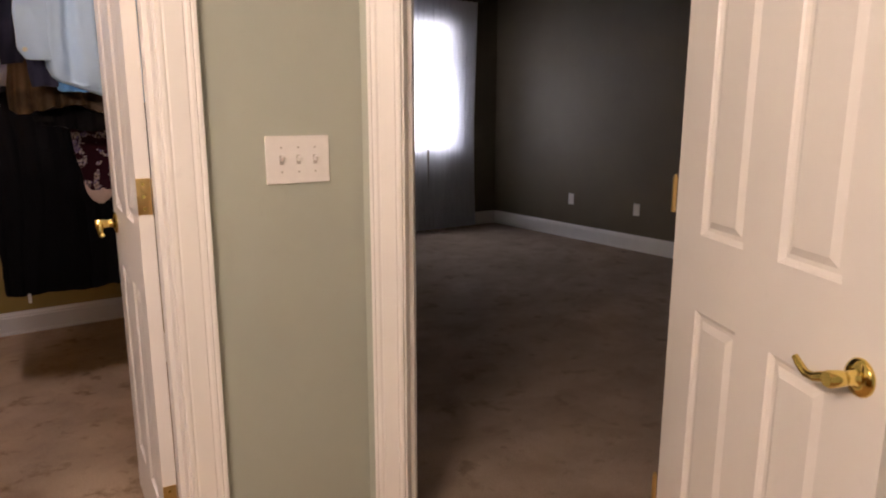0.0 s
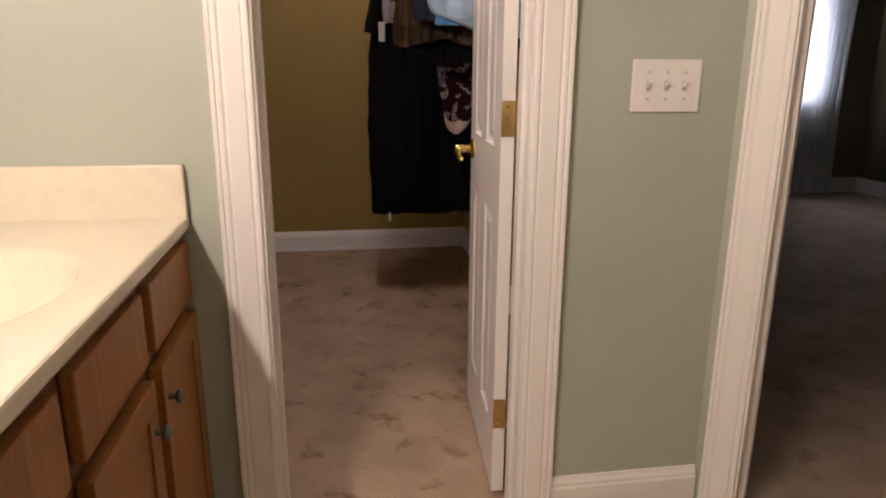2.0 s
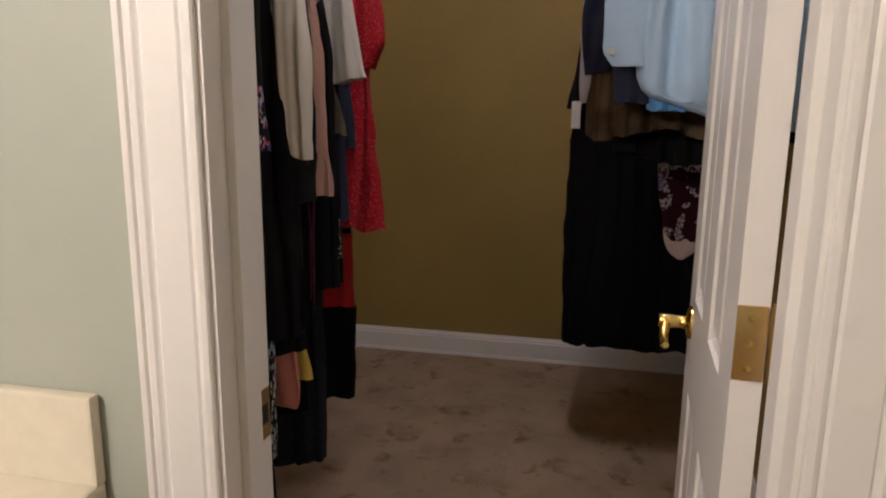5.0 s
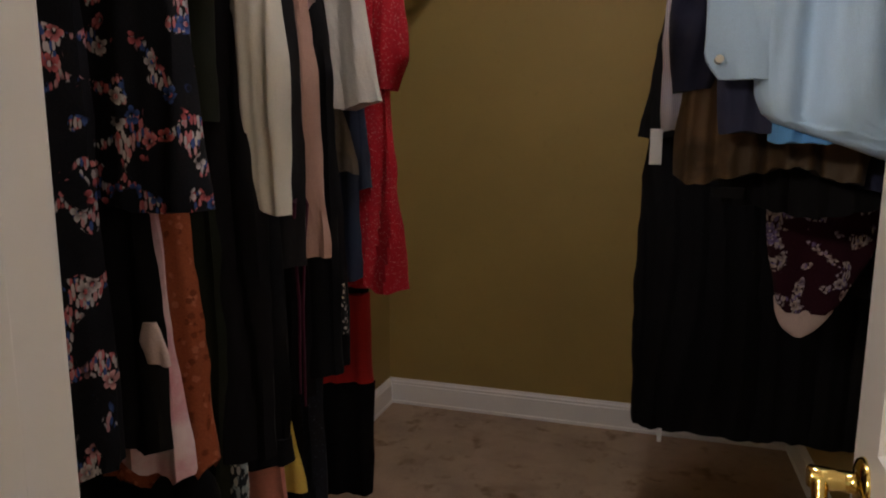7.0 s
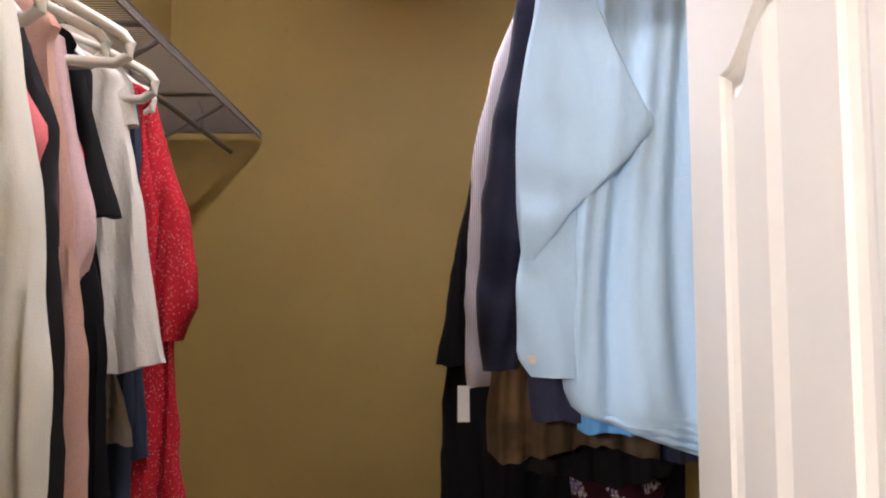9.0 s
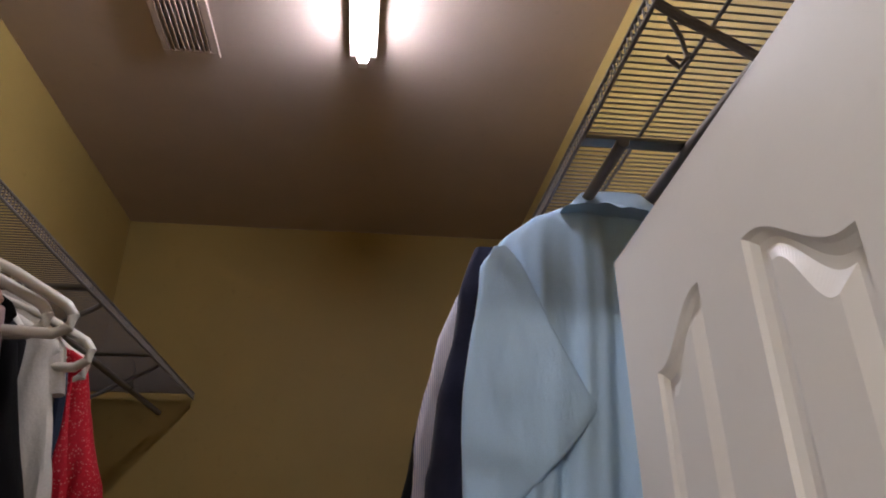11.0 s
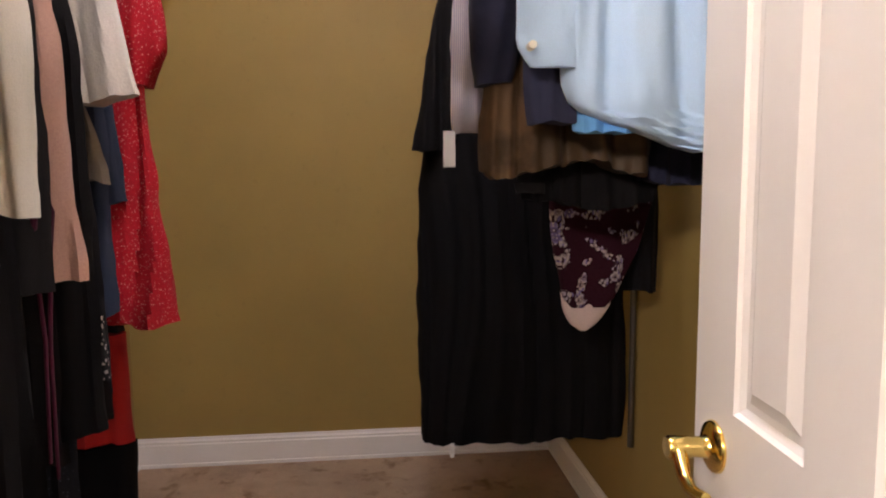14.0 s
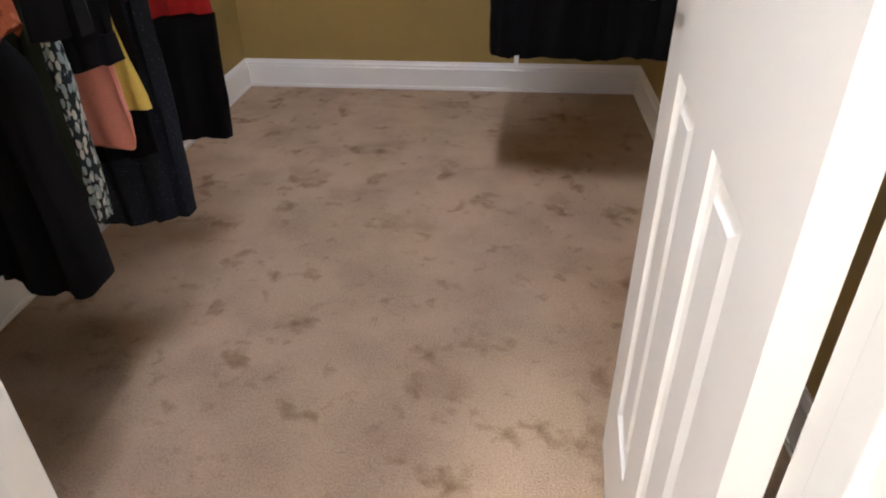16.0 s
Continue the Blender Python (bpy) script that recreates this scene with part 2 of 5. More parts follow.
BRONZE = metal("worn_brass_hinge", (0.72, 0.5, 0.22), 0.3)
PEWTER = metal("pewter_knob", (0.2, 0.2, 0.2), 0.35)
CHROME = metal("chrome_wire", (0.7, 0.7, 0.7), 0.2)
IVORY = plain("ivory_switch_plastic", (0.80, 0.78, 0.76), 0.35)
# darker ivory: shade round the toggles painted in; the screws share it
SLOT = plain("switch_slot_shade_and_screws", (0.45, 0.42, 0.38), 0.5)
STRIPMETAL = plain("pale_threshold", (0.68, 0.65, 0.58), 0.5)
WIRE = plain("coated_wire", (0.14, 0.122, 0.118), 0.45)
# near-black that paints the shade of openings with no depth
BLACK = plain("painted_recess_shade", (0.02, 0.02, 0.02), 0.8)
HANGER = plain("white_plastic_hanger", (0.64, 0.61, 0.54), 0.35)
# ---- mesh helpers ----
def box_into(bm, x0, x1, y0, y1, z0, z1, bev=0.0):
    m = Matrix.LocRotScale(((x0 + x1) / 2, (y0 + y1) / 2, (z0 + z1) / 2), None, (x1 - x0, y1 - y0, z1 - z0))
    r = bmesh.ops.create_cube(bm, size=1, matrix=m)
    if bev:
        es = list({e for v in r["verts"] for e in v.link_edges})
        bmesh.ops.bevel(bm, geom=es, offset=bev, segments=2, affect="EDGES", profile=0.6)


def cyl_into(bm, p, q, r, r2=None, seg=16):
    p, q = Vector(p), Vector(q)
    d = q - p
    m = Matrix.Translation((p + q) / 2) @ d.to_track_quat("Z", "Y").to_matrix().to_4x4()
    bmesh.ops.create_cone(bm, cap_ends=True, segments=seg, radius1=r, radius2=r if r2 is None else r2, depth=d.length, matrix=m)


def lathe_into(bm, profile, m, seg=24):
    rings = []
    for rad, h in profile:
        rings.append([bm.verts.new(m @ Vector((rad * math.cos(2 * math.pi * i / seg), rad * math.sin(2 * math.pi * i / seg), h))) for i in range(seg)])
    for a, b in zip(rings, rings[1:]):
        for i in range(seg):
            bm.faces.new((a[i], a[(i + 1) % seg], b[(i + 1) % seg], b[i]))
    bm.faces.new(rings[0][::-1])
    bm.faces.new(rings[-1])


def tube_into(bm, pts, r, seg=8, closed=False):
    pts = [Vector(p) for p in pts]
    rings = []
    up = Vector((0.13, 0.31, 0.94)).normalized()
    for i, p in enumerate(pts):
        a = pts[max(i - 1, 0)] if not closed else pts[i - 1]
        b = pts[min(i + 1, len(pts) - 1)] if not closed else pts[(i + 1) % len(pts)]
        d = (b - a).normalized()
        s = d.cross(up).normalized()
        u = s.cross(d)
        rr = r[i] if isinstance(r, (list, tuple)) else r
        rings.append([bm.verts.new(p + rr * (math.cos(2 * math.pi * k / seg) * s + math.sin(2 * math.pi * k / seg) * u)) for k in range(seg)])
    pairs = list(zip(rings, rings[1:])) + ([(rings[-1], rings[0])] if closed else [])
    for a, b in pairs:
        for k in range(seg):
            bm.faces.new((a[k], a[(k + 1) % seg], b[(k + 1) % seg], b[k]))
    if not closed:
        bm.faces.new(rings[0][::-1])
        bm.faces.new(rings[-1])


def mesh_of(name, bm, mat, smooth=False):
    bmesh.ops.recalc_face_normals(bm, faces=bm.faces)
    if smooth:
        for f in bm.faces:
            f.smooth = True
        for e in bm.edges:
            if len(e.link_faces) == 2 and e.calc_face_angle(0) > radians(40):
                e.smooth = False
    me = bpy.data.meshes.new(name)
    bm.to_mesh(me)
    bm.free()
    for mm in mat if isinstance(mat, (list, tuple)) else [mat]:
        me.materials.append(mm)
    return me


def part(name, bm, mat, parent=None, label="", smooth=False):
    ob = new(name, mesh_of(name, bm, mat, smooth))
    if parent:
        ob.parent = parent
    if label:
        ob["label"] = label
    return ob


def thing(name, m, label, category, group=""):
    ob = new(name)
    ob.matrix_world = m
    ob.empty_display_size = 0.05
    return tagged(ob, label, category, group)


def boxes(name, mat, specs, parent=None, label="", bev=0.0, smooth=False):
    bm = bmesh.new()
    for s in specs:
        box_into(bm, *s, bev=bev)
    return part(name, bm, mat, parent, label, smooth)


def structure(name, mat, specs, label, category, bev=0.0):
    return tagged(boxes(name, mat, specs, bev=bev), label, category, kind="structure")


# ---- the plan ----
H = 3.19                       # ceilings
JL, JR, HEAD = 0.133, 0.753, 2.05   # closet doorway
T = 0.115                      # wall thickness
CL, CR, CB = -0.772, 1.158, 2.974      # closet walls
KX = 1.275                     # end of the bathroom's north wall

# bathroom side of the closet wall, in front of an olive skin on the closet side
structure("wall_north", SAGE, [(-0.7, JL - 0.02, 0, 0.06, 0, H), (JR + 0.02, KX + 0.12, 0, 0.06, 0, H), (JL - 0.02, JR + 0.02, 0, 0.06, HEAD + 0.02, H)],
          "sage green painted bathroom wall with closet doorway", "wall")
structure("wall_closet_front", OLIVE, [(CL, JL - 0.02, 0.06, T, 0, H), (JR + 0.02, CR, 0.06, T, 0, H), (JL - 0.02, JR + 0.02, 0.06, T, HEAD + 0.02, H)],
          "olive painted inside of the closet's front wall", "wall")
structure("wall_closet_left", OLIVE, [(CL - 0.1, CL, 0.06, CB + 0.1, 0, H)], "olive painted closet wall behind hanging clothes", "wall")
structure("wall_closet_right", OLIVE, [(CR, CR + 0.06, 0.06, CB + 0.1, 0, H)], "olive painted closet wall behind shirts", "wall")
structure("wall_closet_back", OLIVE, [(CL, CR, CB, CB + 0.1, 0, H)], "olive painted back wall of the closet", "wall")
structure("wall_bath_west", SAGE, [(-0.7, -0.59, -3.2, 0, 0, H)], "sage green wall behind the vanity", "wall")
structure("wall_bath_south", SAGE, [(-0.7, 2.5, -3.3, -3.2, 0, H)], "sage green bathroom end wall", "wall")
structure("wall_bath_east", SAGE, [(2.3, 2.4, -3.2, -1.02, 0, H)], "sage green bathroom side wall", "wall")

ANG = Matrix.Translation((KX, 0, 0)) @ Matrix.Rotation(radians(-45), 4, "Z")   # along the angled wall: x along it, y into the bedroom
U0, U1 = 0.118, 0.868


def angled(ob):
    ob.matrix_world = ANG
    return ob


angled(structure("wall_angled", SAGE, [(0.0, U0 - 0.02, 0, 0.06, 0, H), (U1 + 0.02, 1.46, 0, 0.06, 0, H), (U0 - 0.02, U1 + 0.02, 0, 0.06, HEAD + 0.02, H)],
                 "sage green angled wall with bedroom doorway", "wall"))
angled(structure("wall_angled_bedroom_side", TAUPE, [(-0.09, U0 - 0.02, 0.06, T, 0, H), (U1 + 0.02, 1.5, 0.06, T, 0, H), (U0 - 0.02, U1 + 0.02, 0.06, T, HEAD + 0.02, H)],
                 "taupe bedroom side of the angled wall", "wall"))
BX, BY = 5.58, 4.6
structure("wall_bedroom_west", TAUPE, [(CR + 0.06, CR + 0.14, 0.06, BY, 0, H)], "taupe bedroom wall", "wall")
structure("wall_bedroom_east", TAUPE, [(BX, BX + 0.1, -1.2, BY + 0.1, 0, H)], "dark taupe bedroom wall with two outlets", "wall")
WX0, WX1, WZ0, WZ1 = 4.0, 4.94, 0.93, 2.35
structure("wall_bedroom_north", TAUPE, [(CR + 0.06, WX0, BY, BY + 0.12, 0, H), (WX1, BX, BY, BY + 0.12, 0, H), (WX0, WX1, BY, BY + 0.12, 0, WZ0), (WX0, WX1, BY, BY + 0.12, WZ1, H)],
          "dark taupe bedroom wall with window opening", "wall")
structure("wall_bedroom_south", TAUPE, [(2.4, BX, -1.2, -1.1, 0, H)], "taupe bedroom wall", "wall")

# floors, ceilings
bm = bmesh.new()
for vs in ([(CL, T - 0.045), (CR, T - 0.045), (CR, CB), (CL, CB)],):
    bm.faces.new([bm.verts.new((x, y, 0)) for x, y in vs])
r = bmesh.ops.extrude_face_region(bm, geom=bm.faces[:])
bmesh.ops.translate(bm, vec=(0, 0, -0.05), verts=[v for v in r["geom"] if isinstance(v, bmesh.types.BMVert)])
tagged(part("floor_closet", bm, CARPET), "stained taupe cut-pile carpet in the closet", "carpet", kind="structure")
bm = bmesh.new()
pts = [ANG @ Vector((U0 - 0.3, 0.06, 0)), ANG @ Vector((1.48, 0.06, 0))]
bm.faces.new([bm.verts.new(v) for v in [(pts[0].x, pts[0].y, 0), (pts[1].x, pts[1].y, 0), (2.4, -1.15, 0), (BX, -1.15, 0), (BX, BY, 0), (CR + 0.1, BY, 0), (CR + 0.1, 0.2, 0)]])
r = bmesh.ops.extrude_face_region(bm, geom=bm.faces[:])
bmesh.ops.translate(bm, vec=(0, 0, -0.05), verts=[v for v in r["geom"] if isinstance(v, bmesh.types.BMVert)])
tagged(part("floor_bedroom", bm, BEDCARPET), "dark grey-brown bedroom carpet with vacuum marks", "carpet", kind="structure")
floor_bath = structure("floor_bath", GROUT, [(-0.65, 2.35, -3.25, 0.075, -0.06, -0.011)], "tan ceramic tile bathroom floor with pale grout", "floor")
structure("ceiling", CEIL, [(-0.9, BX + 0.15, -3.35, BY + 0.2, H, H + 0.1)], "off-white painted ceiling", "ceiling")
bm = bmesh.new()
bm.faces.new([bm.verts.new(v) for v in [(-300, -300, -0.5), (300, -300, -0.5), (300, 300, -0.5), (-300, 300, -0.5)]])
tagged(part("ground", bm, paint("lawn_ground", (0.1, 0.14, 0.06), 0.9, 0.3)), "grass ground outside the house", "ground", kind="structure")


# ---- trim ----
def base_profile(bm, a, b, inward, h=0.135, d=0.015):
    """A baseboard with a moulded top between two floor points; inward points into the room."""
    a, b, w = Vector((*a, 0)), Vector((*b, 0)), Vector((*inward, 0)).normalized()
    prof = [(0, 0), (d + 0.004, 0), (d + 0.004, 0.014), (d, 0.017), (d, h * 0.76), (d - 0.004, h * 0.80), (d - 0.003, h * 0.86), (d - 0.009, h * 0.93), (d - 0.011, h), (0, h)]
    rings = [[bm.verts.new(p + w * u + Vector((0, 0, z))) for u, z in prof] for p in (a, b)]
    for i in range(len(prof)):
        j = (i + 1) % len(prof)
        bm.faces.new((rings[0][i], rings[0][j], rings[1][j], rings[1][i]))
    bm.faces.new(rings[0][::-1])
    bm.faces.new(rings[1])


def baseboard(name, a, b, inward, label, h=0.135):
    bm = bmesh.new()
    base_profile(bm, a, b, inward, h)
    return tagged(part(name, bm, WHITE), label, "baseboard", kind="structure")


BB = "white painted baseboard with moulded top edge"
CW = 0.090   # casing width
baseboard("baseboard_1", (JR + 0.006 + CW, 0), (KX, 0), (0, -1), BB)
baseboard("baseboard_2", (-0.06, 0), (JL - 0.006 - CW, 0), (0, -1), BB)
baseboard("baseboard_3", (CL, CB), (CR, CB), (0, -1), BB)
baseboard("baseboard_4", (CL, T), (CL, CB - 0.015), (1, 0), BB)
baseboard("baseboard_5", (CR, T), (CR, CB - 0.015), (-1, 0), BB)
baseboard("baseboard_6", (BX, -1.1), (BX, BY), (-1, 0), BB, 0.15)
baseboard("baseboard_7", (CR + 0.14, BY), (BX - 0.016, BY), (0, -1), BB, 0.15)


def casing(name, u0, u1, head, label):
    """Fluted casing round an opening along local x, proud of y = 0 to the south."""
    prof = [(0, 0), (0, -0.008), (0.002, -0.0105), (0.009, -0.0115), (0.013, -0.0105), (0.015, -0.0095), (0.019, -0.0115), (0.058, -0.0145), (0.061, -0.0130), (0.064, -0.0140),
            (0.068, -0.0165), (0.075, -0.0170), (0.078, -0.0150), (0.081, -0.0185), (0.088, -0.0195), (CW, -0.0165), (CW, 0)]
    bm = bmesh.new()
    rows = []
    for o, d in prof:
        e = o + 0.006
        rows.append([bm.verts.new(p) for p in ((u0 - e, d, 0), (u0 - e, d, head + e), (u1 + e, d, head + e), (u1 + e, d, 0))])
    for a, b in zip(rows, rows[1:]):
        for i in range(3):
            bm.faces.new((a[i], a[i + 1], b[i + 1], b[i]))
    for i in (0, 3):
        bm.faces.new([r[i] for r in rows])
    return tagged(part(name, bm, WHITE), label, "trim", kind="structure")


def jambs(name, u0, u1, head, label, stop):
    """Jamb lining with door stops; stop is (y0, y1)."""
    s = 0.012
    return structure(name, WHITE, [(u0 - 0.02, u0, -0.002, T + 0.002, 0, head), (u1, u1 + 0.02, -0.002, T + 0.002, 0, head), (u0 - 0.02, u1 + 0.02, -0.002, T + 0.002, head, head + 0.02),
                     (u0, u0 + s, stop[0], stop[1], 0, head), (u1 - s, u1, stop[0], stop[1], 0, head), (u0 + s, u1 - s, stop[0], stop[1], head - s, head)], label, "trim", bev=0.0015)


casing("trim_closet_casing", JL, JR, HEAD, "white fluted casing round the closet doorway")
jambs("trim_closet_jamb", JL, JR, HEAD, "white painted closet door jamb with stops", (0.035, 0.072))
angled(casing("trim_bedroom_casing", U0, U1, HEAD, "white fluted casing round the bedroom doorway"))
angled(jambs("trim_bedroom_jamb", U0, U1, HEAD, "white painted bedroom door jamb with stops", (0.045, 0.08)))
structure("trim_threshold_closet", STRIPMETAL, [(JL, JR, 0.064, 0.078, -0.012, 0.006)], "thin pale metal threshold strip at carpet edge", "trim", bev=0.002)
angled(structure("trim_threshold_bedroom", STRIPMETAL, [(U0, U1, 0.052, 0.066, -0.012, 0.006)], "thin pale metal threshold strip at carpet edge", "trim", bev=0.002))
# inner casing seen from inside the closet
ic = casing("trim_closet_casing_inside", JL, JR, HEAD, "white casing on the closet side of the doorway")
ic.matrix_world = Matrix.Translation((JL + JR, T, 0)) @ Matrix.Rotation(math.pi, 4, "Z")


# ---- four-panel doors ----
def door_leaf(w, h, t=0.035):
    """Leaf with four raised panels on both faces, the upper pair with arched tops that rise to the middle stile.
    Hinge edge at x = 0, leaf towards -x, y from -t to 0."""
    bm = bmesh.new()
    st, mu = 0.108 * w / 0.61, 0.10 * w / 0.61
    pw = (w - 2 * st - mu) / 2
    z0a, z1a, z0b, peak, drop = 0.195, 0.815, 1.0, 1.895, 0.058
    nt = 24

    def top_curve(x0, x1, inner_high):
        """Points along the panel's top from x0 to x1."""
        out = []
        for k in range(nt + 1):
            f = k / nt
            q = f if inner_high else 1 - f
            s = 0.5 - 0.5 * math.cos(math.pi * min(1.0, max(0.0, (q - 0.08) / 0.84)))
            out.append((x0 + (x1 - x0) * f, peak - drop * (1 - s)))
        return out

    for side in (0, 1):
        y = -t if side else 0.0
        sgn = 1 if side else -1
        for i, x0 in enumerate((st, st + pw + mu)):
            x1 = x0 + pw
            # the strip of the leaf that this column stands in
            ex0, ex1 = (0, st + pw + mu / 2) if i == 0 else (st + pw + mu / 2, w)
            low = [(x0, z0a), (x1, z0a), (x1, z1a), (x0, z1a)]
            tops = top_curve(x1, x0, i == 1)
            up = [(x0, z0b), (x1, z0b)] + tops
            for outline in (low, up):
                cxm, czm = sum(p[0] for p in outline) / len(outline), (min(p[1] for p in outline) + max(p[1] for p in outline)) / 2
                hx, hz = pw / 2, (max(p[1] for p in outline) - min(p[1] for p in outline)) / 2
                prev = [bm.verts.new((-px, y, pz)) for px, pz in outline]
                for ins, dep in ((0.004, 0.005), (0.012, 0.0095), (0.021, 0.0095), (0.038, 0.002)):
                    ring = [bm.verts.new((-(cxm + (px - cxm) * (1 - ins / hx)), y + sgn * dep, pz + (ins if pz < czm else -ins))) for px, pz in outline]
                    for k in range(len(outline)):
                        bm.faces.new((prev[k], prev[(k + 1) % len(outline)], ring[(k + 1) % len(outline)], ring[k]))
                    prev = ring
                bm.faces.new(prev)
            q = lambda *p: bm.faces.new([bm.verts.new((-px, y, pz)) for px, pz in p])
            q((ex0, 0), (x0, 0), (x0, h), (ex0, h))
            q((x1, 0), (ex1, 0), (ex1, h), (x1, h))
            q((x0, 0), (x1, 0), (x1, z0a), (x0, z0a))
            q((x0, z1a), (x1, z1a), (x1, z0b), (x0, z0b))
            for (ax, az), (bx, bz) in zip(tops, tops[1:]):
                q((ax, az), (bx, bz), (bx, h), (ax, h))
    V = [bm.verts.new(v) for v in [(0, -t, 0), (0, 0, 0), (0, 0, h), (0, -t, h), (-w, -t, 0), (-w, 0, 0), (-w, 0, h), (-w, -t, h)]]
    for k in ((0, 1, 2, 3), (4, 5, 6, 7), (0, 1, 5, 4), (3, 2, 6, 7)):
        bm.faces.new([V[j] for j in k])
    bmesh.ops.remove_doubles(bm, verts=bm.verts, dist=0.0004)
    return bm


def lever(side, parent, w, t, z, droop=0.0):
    """Rosette, neck and curved lever on one face; side -1 is the face at y = -t."""
    y, s = (-t, -1) if side < 0 else (0, 1)
    x = -(w - 0.062)
    m = Matrix.Translation((x, y, z)) @ Matrix.Rotation(radians(90 if s < 0 else -90), 4, "X")
    bm = bmesh.new()
    lathe_into(bm, [(0.033, 0), (0.033, 0.003), (0.030, 0.007), (0.022, 0.010), (0.017, 0.011)], m, 32)
    rose = part("rosette", bm, BRASS, parent, "polished brass rosette", True)
    bm = bmesh.new()
    lathe_into(bm, [(0.016, 0.010), (0.0135, 0.014), (0.0125, 0.03), (0.014, 0.034), (0.015, 0.058), (0.0125, 0.062)], m, 24)
    part("neck", bm, BRASS, rose, "polished brass neck", True)
    bm = bmesh.new()
    pts = [(x, y + s * 0.048, z), (x + 0.018, y + s * 0.05, z - 0.003), (x + 0.04, y + s * 0.052, z - 0.012), (x + 0.062, y + s * 0.052, z - 0.014), (x + 0.082, y + s * 0.051, z - 0.005), (x + 0.096, y + s * 0.05, z + 0.004)]
    ca, sa = math.cos(radians(droop)), math.sin(radians(droop))
    pts = [(x + (px - x) * ca + (pz - z) * sa, py, z + (pz - z) * ca - (px - x) * sa) for px, py, pz in pts]
    tube_into(bm, pts, [0.010, 0.010, 0.0085, 0.0075, 0.0075, 0.006], 10)
    part("lever", bm, BRASS, rose, "curved brass lever", True)


def hinge(parent, z, t):
    bm = bmesh.new()
    box_into(bm, 0.0, 0.003, -t, -0.002, z, z + 0.09, 0.0006)
    cyl_into(bm, (0.006, -t * 0.0 + 0.006, z), (0.006, 0.006, z + 0.09), 0.0062)
    cyl_into(bm, (0.006, 0.006, z + 0.09), (0.006, 0.006, z + 0.096), 0.0045)
    h = part("hinge", bm, BRONZE, parent, "worn brass butt hinge", True)
    bm = bmesh.new()
    for dz in (0.015, 0.045, 0.075):
        cyl_into(bm, (0.003, -t * 0.55, z + dz), (0.0042, -t * 0.55, z + dz), 0.0042)
    part("screw", bm, BRASS, h, "", True)


def door(name, m, w, knob, label, droop=0.0):
    t = 0.035
    d = thing(name, m, label, "door")
    d["kind"] = "structure"
    bm = door_leaf(w, 2.03)
    for v in bm.verts:
        v.co.z += 0.012
    part("leaf", bm, DOORWHITE, d, "white four-panel moulded leaf")
    for s in (-1, 1):
        lever(s, d, w, t, knob, droop)
    for z in (0.22, 1.049, 1.80):
        hinge(d, z, t)
    bm = bmesh.new()
    box_into(bm, -w - 0.0012, -w + 0.001, -t + 0.006, -0.006, knob - 0.03, knob + 0.03, 0.0005)
    cyl_into(bm, (-w, -t / 2, knob), (-w - 0.009, -t / 2, knob), 0.008)
    part("latch", bm, BRASS, d, "brass latch plate", True)
    return d


# closet door, swung back into the closet about its right jamb
door("door_1", pose(JR - 0.002, T + 0.014, 0, 0, 0, -94), 0.61, 0.955, "white four-panel closet door standing open with drooping brass lever", 15)
# bedroom door, swung into the bathroom
door("door_2", ANG @ Matrix.Translation((U1 - 0.002, -0.004, 0)) @ Matrix.Rotation(radians(107), 4, "Z") @ Matrix.Translation((0, 0.035, 0)), 0.735, 0.872, "white four-panel bedroom door standing open with brass lever")


def strike(m, label):
    s = thing("strike_plate", m, label, "strike plate")
    bm = bmesh.new()
    box_into(bm, 0, 0.0018, -0.016, 0.016, -0.035, 0.035, 0.0006)
    p = part("plate", bm, BRONZE, s)
    # no real opening: a black piece paints the hole's shade
    part("hole", bmesh_box(0.0012, 0.0022, -0.006, 0.009, -0.014, 0.014), BLACK, p, "latch hole shown by a black piece")


def bmesh_box(*a, bev=0.0):
    bm = bmesh.new()
    box_into(bm, *a, bev=bev)
    return bm


strike(pose(JL, 0.097, 0.955), "worn brass strike plate on the closet jamb")
strike(ANG @ pose(U0, 0.062, 0.93), "dark worn strike plate on the bedroom jamb")
# ---- bathroom ----
# three-gang toggle switch
sw = thing("light_switch", pose(0.997, 0, 1.1185), "ivory three-gang toggle light switch on sage wall", "light switch")
bm = bmesh.new()
box_into(bm, 0, 0.174, -0.0065, 0, 0, 0.122, 0.003)
part("plate", bm, IVORY, sw)
for i in range(3):
    x = 0.041 + 0.046 * i
    bm = bmesh.new()
    box_into(bm, x - 0.0055, x + 0.0055, -0.0080, -0.005, 0.049, 0.073, 0.001)
    # the slot's shade is in its colour; the piece stands proud
    sl = part("toggle_slot", bm, SLOT, sw)
    bm = bmesh.new()
    cyl_into(bm, (x, -0.006, 0.061), (x, -0.018, 0.071 if i != 1 else 0.069), 0.0050, 0.0040, 10)
    part("toggle", bm, IVORY, sl, "", True)
    for z in (0.030, 0.092):
        bm = bmesh.new()
        cyl_into(bm, (x, -0.006, z), (x, -0.0078, z), 0.0028, seg=10)
        part("screw", bm, SLOT, sw, "", True)

# vanity: cabinet, top with moulded basin, splash
VX, VY = -0.055, -1.75        # front of the cabinet, far end
van = thing("vanity_cabinet", pose(-0.32, -0.9, 0), "honey maple bathroom vanity cabinet with pewter knobs", "cabinet")


def vpart(name, mat, spec, parent, label="", bev=0.002):
    bm = bmesh.new()
    box_into(bm, *spec, bev=bev)
    bmesh.ops.translate(bm, vec=(0.32, 0.9, 0), verts=bm.verts)
    return part(name, bm, mat, parent, label)


